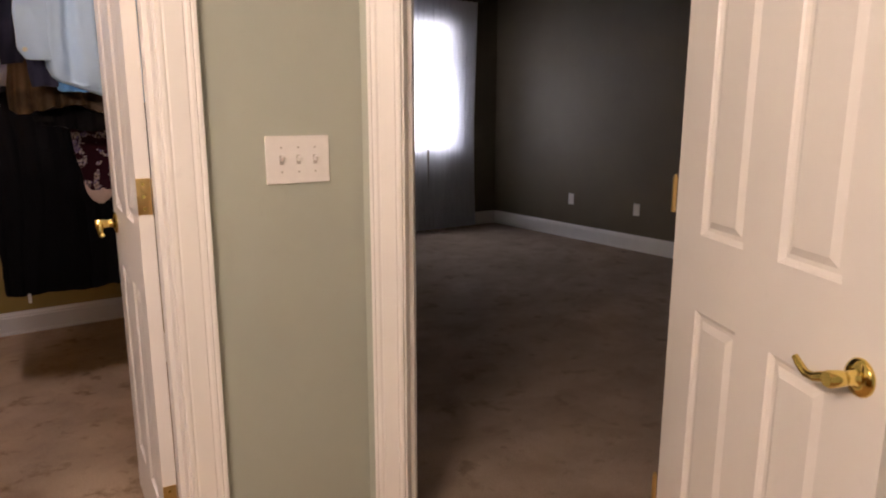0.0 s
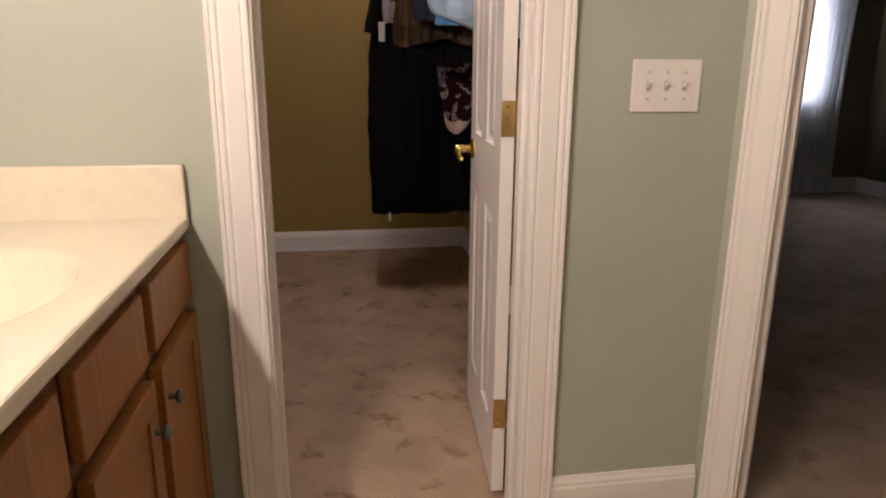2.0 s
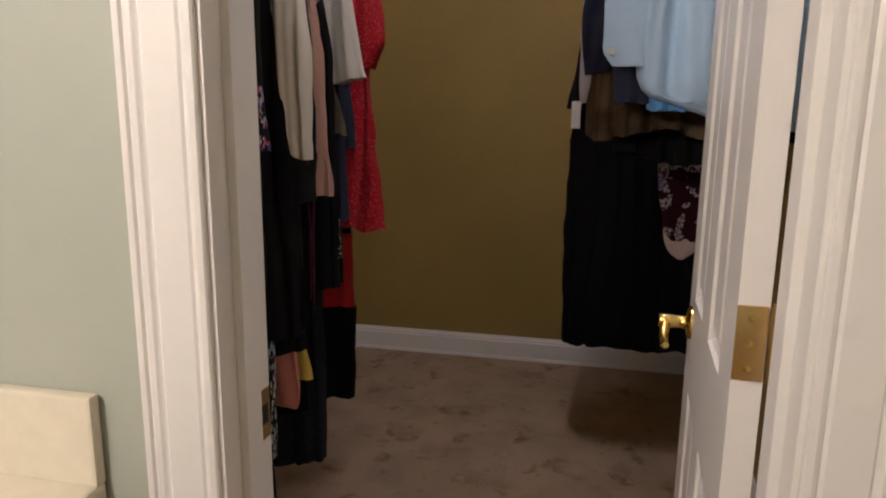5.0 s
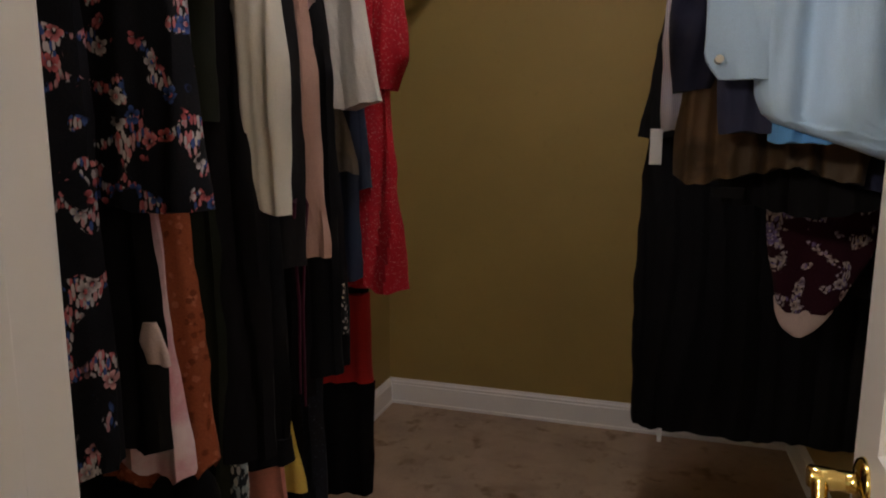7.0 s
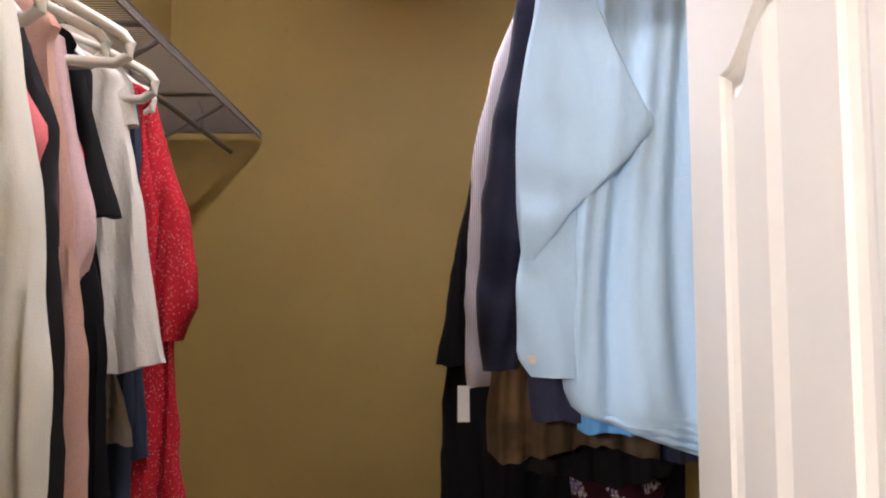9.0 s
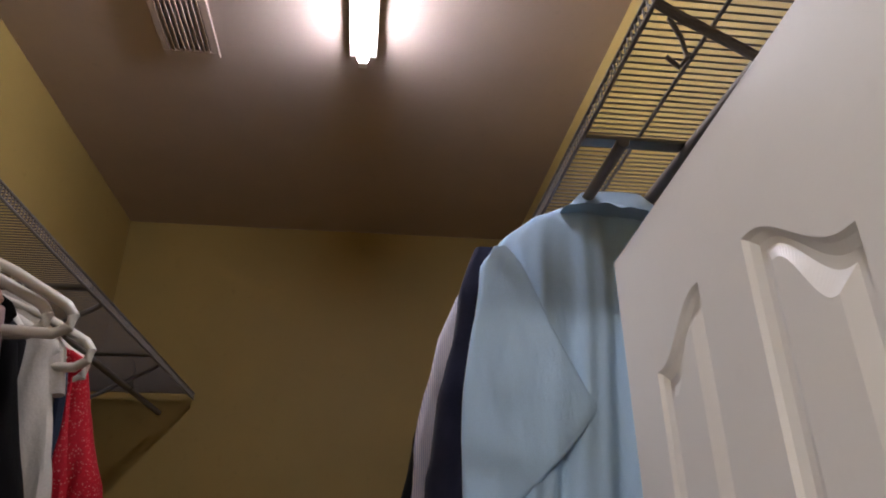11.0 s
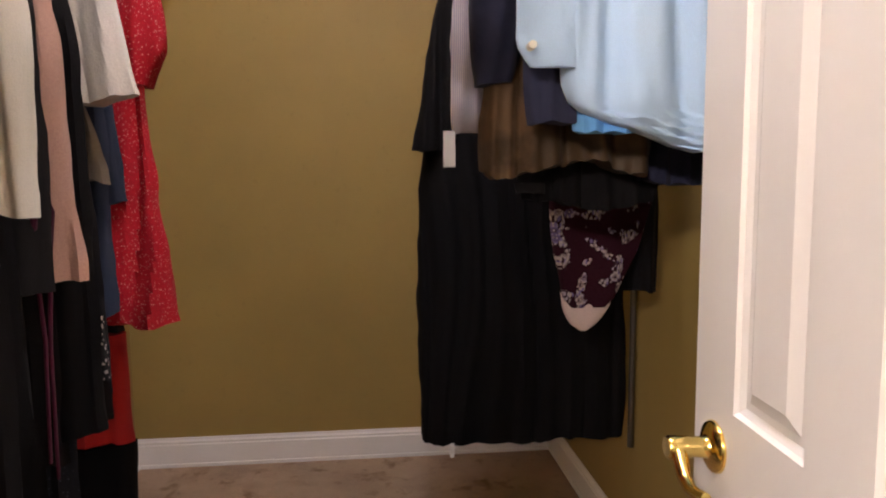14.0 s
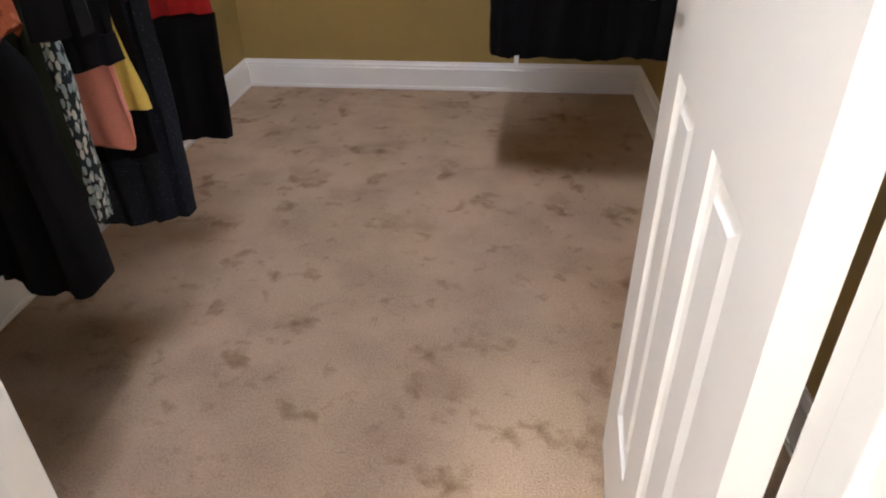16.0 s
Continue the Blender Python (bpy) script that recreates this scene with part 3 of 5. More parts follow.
# carcass, frame and toe kick wear the maple with painted shade
vpart("body", MAPLESHADE, (-0.585, VX - 0.006, VY, -0.004, 0.10, 0.70), van, "maple carcass")
vpart("face_frame", MAPLESHADE, (VX - 0.03, VX - 0.006, VY, -0.004, 0.70, 0.862), van, "maple face frame")
vpart("toe_kick", MAPLESHADE, (-0.585, VX - 0.07, VY, -0.004, 0.0, 0.10), van, "toe kick with shade in its colour")


def knob_at(y, z, parent):
    bm = bmesh.new()
    m = Matrix.Translation((VX + 0.018 + 0.32, y + 0.9, z)) @ Matrix.Rotation(radians(90), 4, "Y")
    lathe_into(bm, [(0.007, 0), (0.0055, 0.008), (0.0055, 0.014), (0.013, 0.019), (0.015, 0.024), (0.012, 0.029), (0.004, 0.031)], m, 18)
    part("knob", bm, PEWTER, parent, "dark pewter knob", True)


def vfront(name, y0, y1, z0, z1, panel):
    d = vpart(name, MAPLE, (VX - 0.004, VX + 0.016, y0, y1, z0, z1), van, "honey maple front", 0.004)
    if panel:
        s = 0.055
        for q in ((y0, y1, z0, z0 + s), (y0, y1, z1 - s, z1), (y0, y0 + s, z0 + s, z1 - s), (y1 - s, y1, z0 + s, z1 - s)):
            vpart("rail", MAPLE, (VX + 0.013, VX + 0.021, *q), d, "raised frame of the door", 0.0015)
    return d


cols = [(-0.335, -0.012), (-0.70, -0.385), (-1.07, -0.75), (-1.435, -1.12), (-1.74, -1.485)]
for i, (a, b) in enumerate(cols):
    vfront("drawer_front", a, b, 0.705, 0.838, False)
    d = vfront("cabinet_door", a, b, 0.13, 0.675, True)
    knob_at((a + 0.03) if i % 2 == 0 else (b - 0.03), 0.60 if i % 2 == 0 else 0.585, d)
# rail below the counter: the counter's shade is in its colour
vpart("stile", MAPLESHADE, (VX - 0.005, VX, VY, -0.002, 0.838, 0.862), van, "face frame rail")

top = thing("marble_countertop", pose(-0.3, -0.9, 0.862), "cream cultured marble vanity top with moulded oval basin", "countertop")
bm = bmesh.new()
N = 48
cx, cy, rx, ry = 0.0, 0.40, 0.19, 0.25
X0, X1, Y0, Y1 = -0.29, 0.263, VY + 0.9 - 0.01, 0.898
zt = 0.030
outer, prev = [], []
for i in range(N):
    a = 2 * math.pi * i / N
    c, s = math.cos(a), math.sin(a)
    prev.append(bm.verts.new((cx + (rx + 0.012) * c, cy + (ry + 0.012) * s, zt)))
    k = min(((X1 - cx) if c > 0 else (cx - X0)) / max(abs(c), 1e-6), ((Y1 - cy) if s > 0 else (cy + 0.2)) / max(abs(s), 1e-6))
    outer.append(bm.verts.new((cx + k * c, cy + k * s, zt)))
for qx, qy in ((X0, Y1), (X1, Y1), (X0, cy - 0.2 - cy), (X1, cy - 0.2 - cy)):
    min(outer, key=lambda v: (v.co.x - qx) ** 2 + (v.co.y - qy) ** 2).co = (qx, qy, zt)
for i in range(N):
    bm.faces.new((outer[i], outer[(i + 1) % N], prev[(i + 1) % N], prev[i]))
for f, z in ((1.0, zt - 0.004), (0.97, zt - 0.014), (0.92, zt - 0.045), (0.8, zt - 0.09), (0.55, zt - 0.125), (0.12, zt - 0.135)):
    ring = [bm.verts.new((cx + rx * f * math.cos(2 * math.pi * i / N), cy + ry * f * math.sin(2 * math.pi * i / N), z)) for i in range(N)]
    for i in range(N):
        bm.faces.new((prev[i], prev[(i + 1) % N], ring[(i + 1) % N], ring[i]))
    prev = ring
bm.faces.new(prev)
part("basin_deck", bm, MARBLE, top, "", True)
bm = bmesh.new()
box_into(bm, X0, X1, Y0, -0.2 + cy - 0.2 + 0.0, 0.0, zt, 0.004)
part("deck", bm, MARBLE, top)
bm = bmesh.new()
box_into(bm, X1 - 0.02, X1 + 0.004, Y0, Y1, 0.001, zt - 0.0005, 0.006)
part("front_edge", bm, MARBLE, top)
bm = bmesh.new()
box_into(bm, X0 + 0.02, X1 + 0.004, 0.880, 0.8985, zt - 0.002, zt + 0.118, 0.005)
part("side_splash", bm, MARBLE, top, "cream splash against the wall")
bm = bmesh.new()
box_into(bm, X0, X0 + 0.02, Y0, Y1 - 0.02, zt - 0.002, zt + 0.118, 0.005)
part("back_splash", bm, MARBLE, top, "cream splash against the wall")
bm = bmesh.new()
lathe_into(bm, [(0.02, 0), (0.022, 0.003), (0.012, 0.004)], Matrix.Translation((cx, cy, zt - 0.135)), 20)
part("drain", bm, CHROME, top, "chrome drain", True)

# mirror and lamp bar over the vanity, on the wall beside the walk
mir = thing("wall_mirror", pose(-0.588, -0.9, 1.45), "frameless mirror above the vanity", "mirror")
bm = bmesh.new()
box_into(bm, 0, 0.006, -0.8, 0.8, -0.40, 0.42, 0.001)
mm, n, l, b = nodes_of("mirror_glass")
b.inputs["Metallic"].default_value, b.inputs["Roughness"].default_value = 1.0, 0.02
b.inputs["Base Color"].default_value = (0.9, 0.9, 0.9, 1)
part("glass", bm, mm, mir)
bar = thing("vanity_light", pose(-0.588, -1.45, 2.05), "brass vanity light bar with four frosted globes", "wall lamp")
bm = bmesh.new()
box_into(bm, 0, 0.04, -0.45, 0.45, -0.05, 0.05, 0.006)
part("back_plate", bm, BRASS, bar)
BULB = glow("warm_bulb", (1.0, 0.87, 0.77), BATH_GLOW)
for k in range(4):
    bm = bmesh.new()
    bmesh.ops.create_uvsphere(bm, u_segments=16, v_segments=10, radius=0.048, matrix=Matrix.Translation((0.095, -0.34 + 0.227 * k, 0)))
    part("globe", bm, BULB, bar, "glowing frosted globe", True)

# ---- bedroom ----
win = thing("window_1", pose(0, BY, 0), "white double-hung bedroom window behind sheer curtains", "window")
win["kind"] = "structure"
boxes("window_frame", WHITE, [(WX0, WX1, 0.02, 0.10, WZ0, WZ0 + 0.05), (WX0, WX1, 0.02, 0.10, WZ1 - 0.05, WZ1), (WX0, WX0 + 0.05, 0.02, 0.10, WZ0, WZ1), (WX1 - 0.05, WX1, 0.02, 0.10, WZ0, WZ1), (WX0, WX1, 0.04, 0.08, 1.61, 1.66)], win, bev=0.002)
boxes("window_sill", WHITE, [(WX0 - 0.05, WX1 + 0.05, -0.05, 0.02, WZ0 - 0.03, WZ0)], win, bev=0.004)
gm, n, l, b = nodes_of("window_glass")
b.inputs["Transmission Weight"].default_value, b.inputs["Roughness"].default_value, b.inputs["IOR"].default_value = 1.0, 0.0, 1.45
pane = boxes("pane", gm, [(WX0 + 0.05, WX1 - 0.05, 0.055, 0.06, WZ0 + 0.05, WZ1 - 0.05)], win)
pane.visible_shadow = False
bl = thing("window_blind", pose(0, BY, 0), "white slatted blind drawn down over the upper window", "blind")
boxes("head_rail", WHITE, [(WX0 + 0.01, WX1 - 0.01, -0.03, 0.02, WZ1 - 0.05, WZ1)], bl)
for k in range(13):
    z = WZ1 - 0.07 - 0.045 * k
    bm = bmesh.new()
    box_into(bm, WX0 + 0.015, WX1 - 0.015, -0.027, 0.02, -0.0015, 0.0015)
    bmesh.ops.rotate(bm, matrix=Matrix.Rotation(radians(35), 3, "X"), verts=bm.verts)
    bmesh.ops.translate(bm, vec=(0, 0, z), verts=bm.verts)
    part("slat", bm, WHITE, bl)
boxes("bottom_rail", WHITE, [(WX0 + 0.015, WX1 - 0.015, -0.025, 0.0, WZ1 - 0.68, WZ1 - 0.66)], bl)
sm, n, l, b = nodes_of("sheer_voile")
b.inputs["Base Color"].default_value = (0.85, 0.88, 0.95, 1)
tr, mx, tl = n.new("ShaderNodeBsdfTransparent"), n.new("ShaderNodeMixShader"), n.new("ShaderNodeBsdfTranslucent")
m2 = n.new("ShaderNodeMixShader")
tl.inputs["Color"].default_value = (0.85, 0.9, 1.0, 1)
m2.inputs[0].default_value, mx.inputs[0].default_value = 0.45, 0.05
l.new(b.outputs[0], m2.inputs[1]); l.new(tl.outputs[0], m2.inputs[2])
l.new(m2.outputs[0], mx.inputs[1]); l.new(tr.outputs[0], mx.inputs[2])
l.new(mx.outputs[0], n["Material Output"].inputs["Surface"])


def sheer(x0, x1, label):
    c = thing("sheer_curtain", pose(0, BY - 0.11, 0), label, "curtain", "sheer curtains")
    bm = bmesh.new()
    nx, nz = 90, 12
    rows = []
    for j in range(nz + 1):
        z = 0.02 + (2.50 - 0.02) * j / nz
        pull = 0.03 * math.sin(j / nz * math.pi)
        rows.append([bm.verts.new((x0 + pull + (x1 - x0 - 2 * pull) * i / nx, 0.028 * math.sin(i * 0.62 + 0.5 * math.sin(j * 0.5)) + 0.01 * math.sin(i * 0.23), z)) for i in range(nx + 1)])
    for a, b2 in zip(rows, rows[1:]):
        for i in range(nx):
            bm.faces.new((a[i], a[i + 1], b2[i + 1], b2[i]))
    part("panel", bm, sm, c, "", True)


sheer(3.88, 4.55, "white sheer curtain hanging over the bedroom window")
sheer(4.53, 5.195, "white sheer curtain hanging over the bedroom window")
rod = thing("curtain_rod", pose(0, BY - 0.11, 2.51), "dark slim curtain rod above the bedroom window", "curtain rod")
bm = bmesh.new()
cyl_into(bm, (3.81, 0, 0), (5.27, 0, 0), 0.011)
part("pole", bm, PEWTER, rod, "", True)
for x in (3.86, 5.22):
    bm = bmesh.new()
    cyl_into(bm, (x, 0, 0), (x, 0.109, 0), 0.008)
    part("bracket", bm, PEWTER, rod, "", True)


def outlet(y, z):
    o = thing("wall_outlet", pose(BX, y, z), "white duplex wall outlet above the baseboard", "outlet", "bedroom outlets")
    bm = bmesh.new()
    box_into(bm, -0.006, 0, -0.036, 0.036, -0.058, 0.058, 0.002)
    part("plate", bm, IVORY, o)
    for dz in (-0.02, 0.02):
        bm = bmesh.new()
        cyl_into(bm, (-0.0055, 0, dz), (-0.009, 0, dz), 0.016, seg=14)
        part("socket", bm, IVORY, o, "", True)


outlet(3.335, 0.414)
outlet(2.478, 0.396)

skylight = new("window_daylight", bpy.data.lights.new("window_daylight", "AREA"))
skylight.data.shape, skylight.data.size, skylight.data.size_y = "RECTANGLE", WX1 - WX0, WZ1 - WZ0
skylight.data.energy, skylight.data.color = DAY, (0.93, 0.97, 1.0)
skylight.matrix_world = look(((WX0 + WX1) / 2, BY + 0.14, (WZ0 + WZ1) / 2), ((WX0 + WX1) / 2, 0, 1.0))
# ---- closet ----
tube = thing("ceiling_light", pose(0.352, 1.0, H), "bare fluorescent tube light on the closet ceiling", "ceiling lamp")
bm = bmesh.new()
box_into(bm, -0.045, 0.045, -0.62, 0.62, -0.035, 0, 0.006)
part("fixture_body", bm, plain("white_enamel", (0.7, 0.68, 0.64), 0.4), tube)
bm = bmesh.new()
cyl_into(bm, (0, -0.59, -0.062), (0, 0.59, -0.062), 0.019, seg=20)
part("tube", bm, glow("fluorescent_tube", (1.0, 0.93, 0.97), TUBE_GLOW), tube, "glowing fluorescent tube", True)
for s in (-1, 1):
    bm = bmesh.new()
    box_into(bm, -0.014, 0.014, s * 0.60 - 0.012, s * 0.60 + 0.012, -0.085, -0.03, 0.003)
    part("lamp_holder", bm, IVORY, tube)

vent = thing("ceiling_vent", pose(-0.212, 1.545, H), "white slatted ceiling air vent", "vent")
for q in ((-0.09, 0.09, 0.135, 0.16), (-0.09, 0.09, -0.16, -0.135), (-0.09, -0.065, -0.135, 0.135), (0.065, 0.09, -0.135, 0.135)):
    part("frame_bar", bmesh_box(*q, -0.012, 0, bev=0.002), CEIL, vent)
# flat black sheet paints the shade of the duct behind the slats
part("backing", bmesh_box(-0.065, 0.065, -0.135, 0.135, -0.003, -0.001), BLACK, vent, "black sheet for the duct's shade")
for k in range(8):
    bm = bmesh_box(-0.008, 0.008, -0.135, 0.135, -0.001, 0.001)
    bmesh.ops.rotate(bm, matrix=Matrix.Rotation(radians(35), 3, "Y"), verts=bm.verts)
    bmesh.ops.translate(bm, vec=(-0.056 + 0.016 * k, 0, -0.008), verts=bm.verts)
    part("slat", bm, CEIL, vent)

# ---- wire shelves with hanging rods ----
SZ = 2.335


def wire_shelf(xw, xf, y0, y1, rx, label, bars, wires=(0.2,), rod_y=0.14, drop=0.108, bar_x=None):
    """xw: wall side, xf: front edge, rx: the rod's x, which starts at rod_y and hangs by drop; wires: long wires, from the wall."""
    d = 1 if xf > xw else -1
    sh = thing("wire_shelf", pose(0, 0, SZ), label, "shelf", "closet shelves")
    bm = bmesh.new()
    n = int((y1 - y0) / 0.0142)
    for k in range(n + 1):
        y = y0 + (y1 - y0) * k / n
        tube_into(bm, [(xw + d * 0.004, y, 0), (xf - d * 0.004, y, 0), (xf, y, -0.004), (xf, y, -0.03)], 0.0018, 5)
    deck = part("wire_deck", bm, WIRE, sh, "close-set coated wires", True)
    deck["kind"] = "stuff"
    for x, z in [(xw + d * 0.01, -0.004), (xf, -0.004), (xf, -0.031)] + [(xw + d * w, -0.004) for w in wires]:
        bm = bmesh.new()
        cyl_into(bm, (x, y0, z), (x, y1, z), 0.0034, seg=8)
        part("long_wire", bm, WIRE, sh, "", True)
    bm = bmesh.new()
    cyl_into(bm, (rx, rod_y, -drop), (rx, y1 - 0.09, -drop), 0.0105, seg=14)
    part("hanging_rod", bm, WIRE, sh, "grey metal hanging rod", True)
    if bar_x:
        bm = bmesh.new()
        cyl_into(bm, (bar_x, y0, -0.022), (bar_x, y1, -0.022), 0.0125, seg=14)
        part("support_tube", bm, WIRE, sh, "grey steel tube under the wires", True)
    for y in bars:
        bm = bmesh.new()
        box_into(bm, min(xw + d * 0.003, xf - d * 0.004), max(xw + d * 0.003, xf - d * 0.004), y - 0.013, y + 0.013, -0.016, -0.0075, 0.002)
        part("support_bar", bm, PEWTER, sh, "flat dark steel cross bar")
    yy = y0 + 0.35
    while yy < y1:
        bm = bmesh.new()
        tube_into(bm, [(xf, yy, -0.03), (xf - d * 0.02, yy, -0.045), (xw + d * 0.02, yy, -0.27), (xw + d * 0.003, yy, -0.285)], 0.0075, 8)
        part("brace", bm, WIRE, sh, "diagonal steel brace", True)
        bm = bmesh.new()
        tube_into(bm, [(rx, yy + 0.05, -0.004), (rx + 0.012, yy + 0.05, -0.04), (rx + 0.015, yy + 0.05, -drop), (rx, yy + 0.05, -drop - 0.016), (rx - 0.015, yy + 0.05, -drop)], 0.004, 7)
        part("rod_hook", bm, WIRE, sh, "", True)
        yy += 0.62
    bm = bmesh.new()
    tube_into(bm, [(xw + d * 0.005, y1 - 0.006, -0.002), (xf, y1 - 0.006, -0.004), (xf, y1 - 0.006, -0.032)], 0.004, 7)
    part("end_wire", bm, WIRE, sh, "", True)
    return sh


LRX, RRX = -0.44, 0.80
wire_shelf(CL, -0.33, 0.14, 2.915, LRX, "grey coated wire closet shelf above hanging dresses", (0.92, 1.66, 2.30))
wire_shelf(CR, 0.755, 0.14, 2.915, RRX, "grey coated wire closet shelf above hanging shirts", (0.83, 1.85), wires=(0.11, 0.29), rod_y=0.74, drop=0.075, bar_x=0.962)
RODZ = SZ - 0.108


# ---- clothes ----
def hanger_mesh(half, mat):
    bm = bmesh.new()
    c = []
    for k in range(9):
        a = math.pi * (-0.15 + 1.15 * k / 8)
        c.append((0.019 * math.cos(a), 0, 0.001 + 0.019 * math.sin(a)))
    c += [(-0.012, 0, -0.02), (0, 0, -0.04), (0, 0, -0.075)]
    tube_into(bm, c, 0.0024, 7)
    loop = [(0, 0, -0.07), (0.05, 0, -0.085), (half * 0.6, 0, -0.132), (half - 0.045, 0, -0.168), (half - 0.016, 0, -0.184), (half - 0.002, 0, -0.202), (half - 0.006, 0, -0.224), (half - 0.028, 0, -0.238), (half * 0.5, 0, -0.240), (0, 0, -0.240)]
    loop += [(-x, y, z) for x, y, z in loop[-2:0:-1]]
    tube_into(bm, loop, 0.0100, 10, closed=True)
    return mesh_of("hanger", bm, mat, True)


HM = hanger_mesh(0.20, HANGER)
HBIG = hanger_mesh(0.225, HANGER)
HWIDE = hanger_mesh(0.28, HANGER)


def hanger(x, y, big=False, turn=0.0):
    h = new("clothes_hanger", HWIDE if big == "wide" else HBIG if big else HM)
    h.matrix_world = pose(x + SHIFT, y - SHIFT, RODZ + (0.046 if x > 0 else 0.014), 0, 0, turn)
    return tagged(h, "white tubular plastic clothes hanger on the closet rod", "hanger", "clothes hangers")


def shell(bm, yc, levels, seed=0, fold=0.008, freq=34.0, hem=0.006, seg=96, step=0.022, lean=0.0, sq=0.55, crease=0.0, angle=0.9, fringe=0.0):
    """A hanging piece of cloth as a closed, folded shell. levels: (z, x0, x1, thickness) from the top down."""
    zs = [l[0] for l in levels][::-1]
    col = lambda k, z: float(np.interp(z, zs, [l[k] for l in levels][::-1]))
    top, bot = levels[0][0], levels[-1][0]
    n = max(6, int((top - bot) / step))
    rings = []
    for j in range(n + 1):
        z = top + (bot - top) * j / n
        x0, x1, th = col(1, z), col(2, z), col(3, z)
        g = min(1.0, 0.25 + (top - z) / 0.5)
        x0 += 0.010 * noise.noise((seed * 3.1, z * 5, 0.3))
        x1 += 0.010 * noise.noise((seed * 7.7, z * 5, 4.3))
        ring = []
        for k in range(seg):
            a = 2 * math.pi * k / seg
            tri = 1.0 - 4.0 * min(k / seg, 1.0 - k / seg)
            uu = 0.6 * tri + 0.4 * math.cos(a)
            u = math.copysign(abs(uu) ** (1.0 / sq), uu)
            v = math.copysign(math.sqrt(max(0.0, 1.0 - u * u)), math.sin(a))
            vv = math.copysign(abs(v) ** 0.7, v)
            x = (x0 + x1) / 2 + (x1 - x0) / 2 * uu
            w = noise.noise((x * 4 + seed, z * 1.3, seed * 1.7))
            ph = freq * x + seed * 2.3 + 3.4 * w + (1.1 if v > 0 else 0)
            ridge = 1.0 - 2.0 * math.sqrt(math.sin(ph * 0.5) ** 2 + 0.07)
            f = fold * g * (0.9 * ridge + 0.28 * math.sin(2.3 * ph + 4 * w) + 1.1 * noise.noise((x * 13, z * 2.0 + (5 if v > 0 else 0), seed)) + 0.12 * noise.noise((x * 30, z * 7, seed)))
            if crease:
                d = x * math.cos(angle) + z * math.sin(angle)
                k2 = abs(math.sin(26 * d + 2.5 * noise.noise((x * 5, z * 4, seed)) + seed))
                f += crease * (0.5 - math.sqrt(k2 * k2 + 0.08)) * (0.4 + max(0.0, noise.noise((x * 6, z * 5, seed + 3))) * 1.6)
            f *= min(1.0, abs(v) * 2.5)
            edge = 0.9 * fold * g * (noise.noise((seed, z * 7, u)) + 0.4 * noise.noise((seed, z * 23, u))) * (1 - min(1.0, abs(v) * 2))
            y = yc + th / 2 * vv + f + lean * (top - z)
            zz = z
            if j == n:
                zz += hem * (math.sin(23 * x + seed) + noise.noise((x * 40, seed, 1.0))) + fringe * (abs(math.sin(70 * x)) - 0.5)
            ring.append(bm.verts.new((x + edge, y, zz)))
        rings.append(ring)
    for a, b in zip(rings, rings[1:]):
        for k in range(seg):
            bm.faces.new((a[k], a[(k + 1) % seg], b[(k + 1) % seg], b[k]))
    bm.faces.new(rings[0][::-1])
    bm.faces.new(rings[-1])


GARMENTS = [0]


SHIFT = 0.042                  # clothes stand this much east and south of their plan numbers


def garment(name, label, cat, x, y, pieces, hung=True, big=False, turn=0.0, dx=0.0):
    """pieces: (part name, material, dy, levels, options, label). The thing stands at the rod above it."""
    GARMENTS[0] += 1
    th = thing(name, pose(x + SHIFT + dx, y - SHIFT, RODZ - 0.24), label, cat, "hanging clothes")
    for i, (pn, mat, dy, levels, opt, lab) in enumerate(pieces):
        if hung and i == 0:
            half = 0.245 if big else 0.215
            levels = [(RODZ - 0.058, x - 0.03, x + 0.03, 0.02), (RODZ - 0.085, x - 0.075, x + 0.07, 0.035), (RODZ - 0.13, x - half * 0.62, x + half * 0.62, 0.045),
                      (RODZ - 0.18, x - half * 0.93, x + half * 0.93, 0.05), (RODZ - 0.215, max(levels[1][1], x - half * 1.05), min(levels[1][2], x + half * 1.05), 0.055)] + [q for q in levels if q[0] < RODZ - 0.24]
        bm = bmesh.new()
        shell(bm, dy, [(z - RODZ + 0.24, a - x, b - x, t) for z, a, b, t in levels], seed=GARMENTS[0] * 1.37 + i * 0.71, **opt)
        part(pn, bm, mat, th, lab, True)
    if hung:
        hanger(x, y, big, turn)
    return th


F_BLACK = cloth("black_cloth", (0.0032, 0.003, 0.0036), vary=0.3, sheen=0.0)
F_BLACK2 = cloth("washed_black_cloth", (0.0055, 0.005, 0.006), vary=0.3, sheen=0.0)
F_FLORAL = floral("floral_print", (0.006, 0.006, 0.008), [(0.42, 0.10, 0.11), (0.5, 0.45, 0.45), (0.52, 0.16, 0.17), (0.04, 0.08, 0.24), (0.5, 0.26, 0.27), (0.42, 0.40, 0.40)], 33, 0.02)
F_PINK = cloth("pink_tie_dye", (0.55, 0.25, 0.27), (0.65, 0.5, 0.5))
F_RUST = spotted("rust_gauze", (0.25, 0.065, 0.028), [(0.36, 0.12, 0.065), (0.15, 0.035, 0.014)], 75, 0.42, 30)
F_OLIVE = cloth("dark_olive_knit", (0.009, 0.011, 0.005))
F_KHAKI = cloth("khaki_print", (0.06, 0.055, 0.03), (0.04, 0.04, 0.022))
F_CREAM = cloth("cream_rib_knit", (0.58, 0.55, 0.47), weave=420, vary=0.03)
F_CHAR = cloth("charcoal_cloth", (0.010, 0.009, 0.0098))
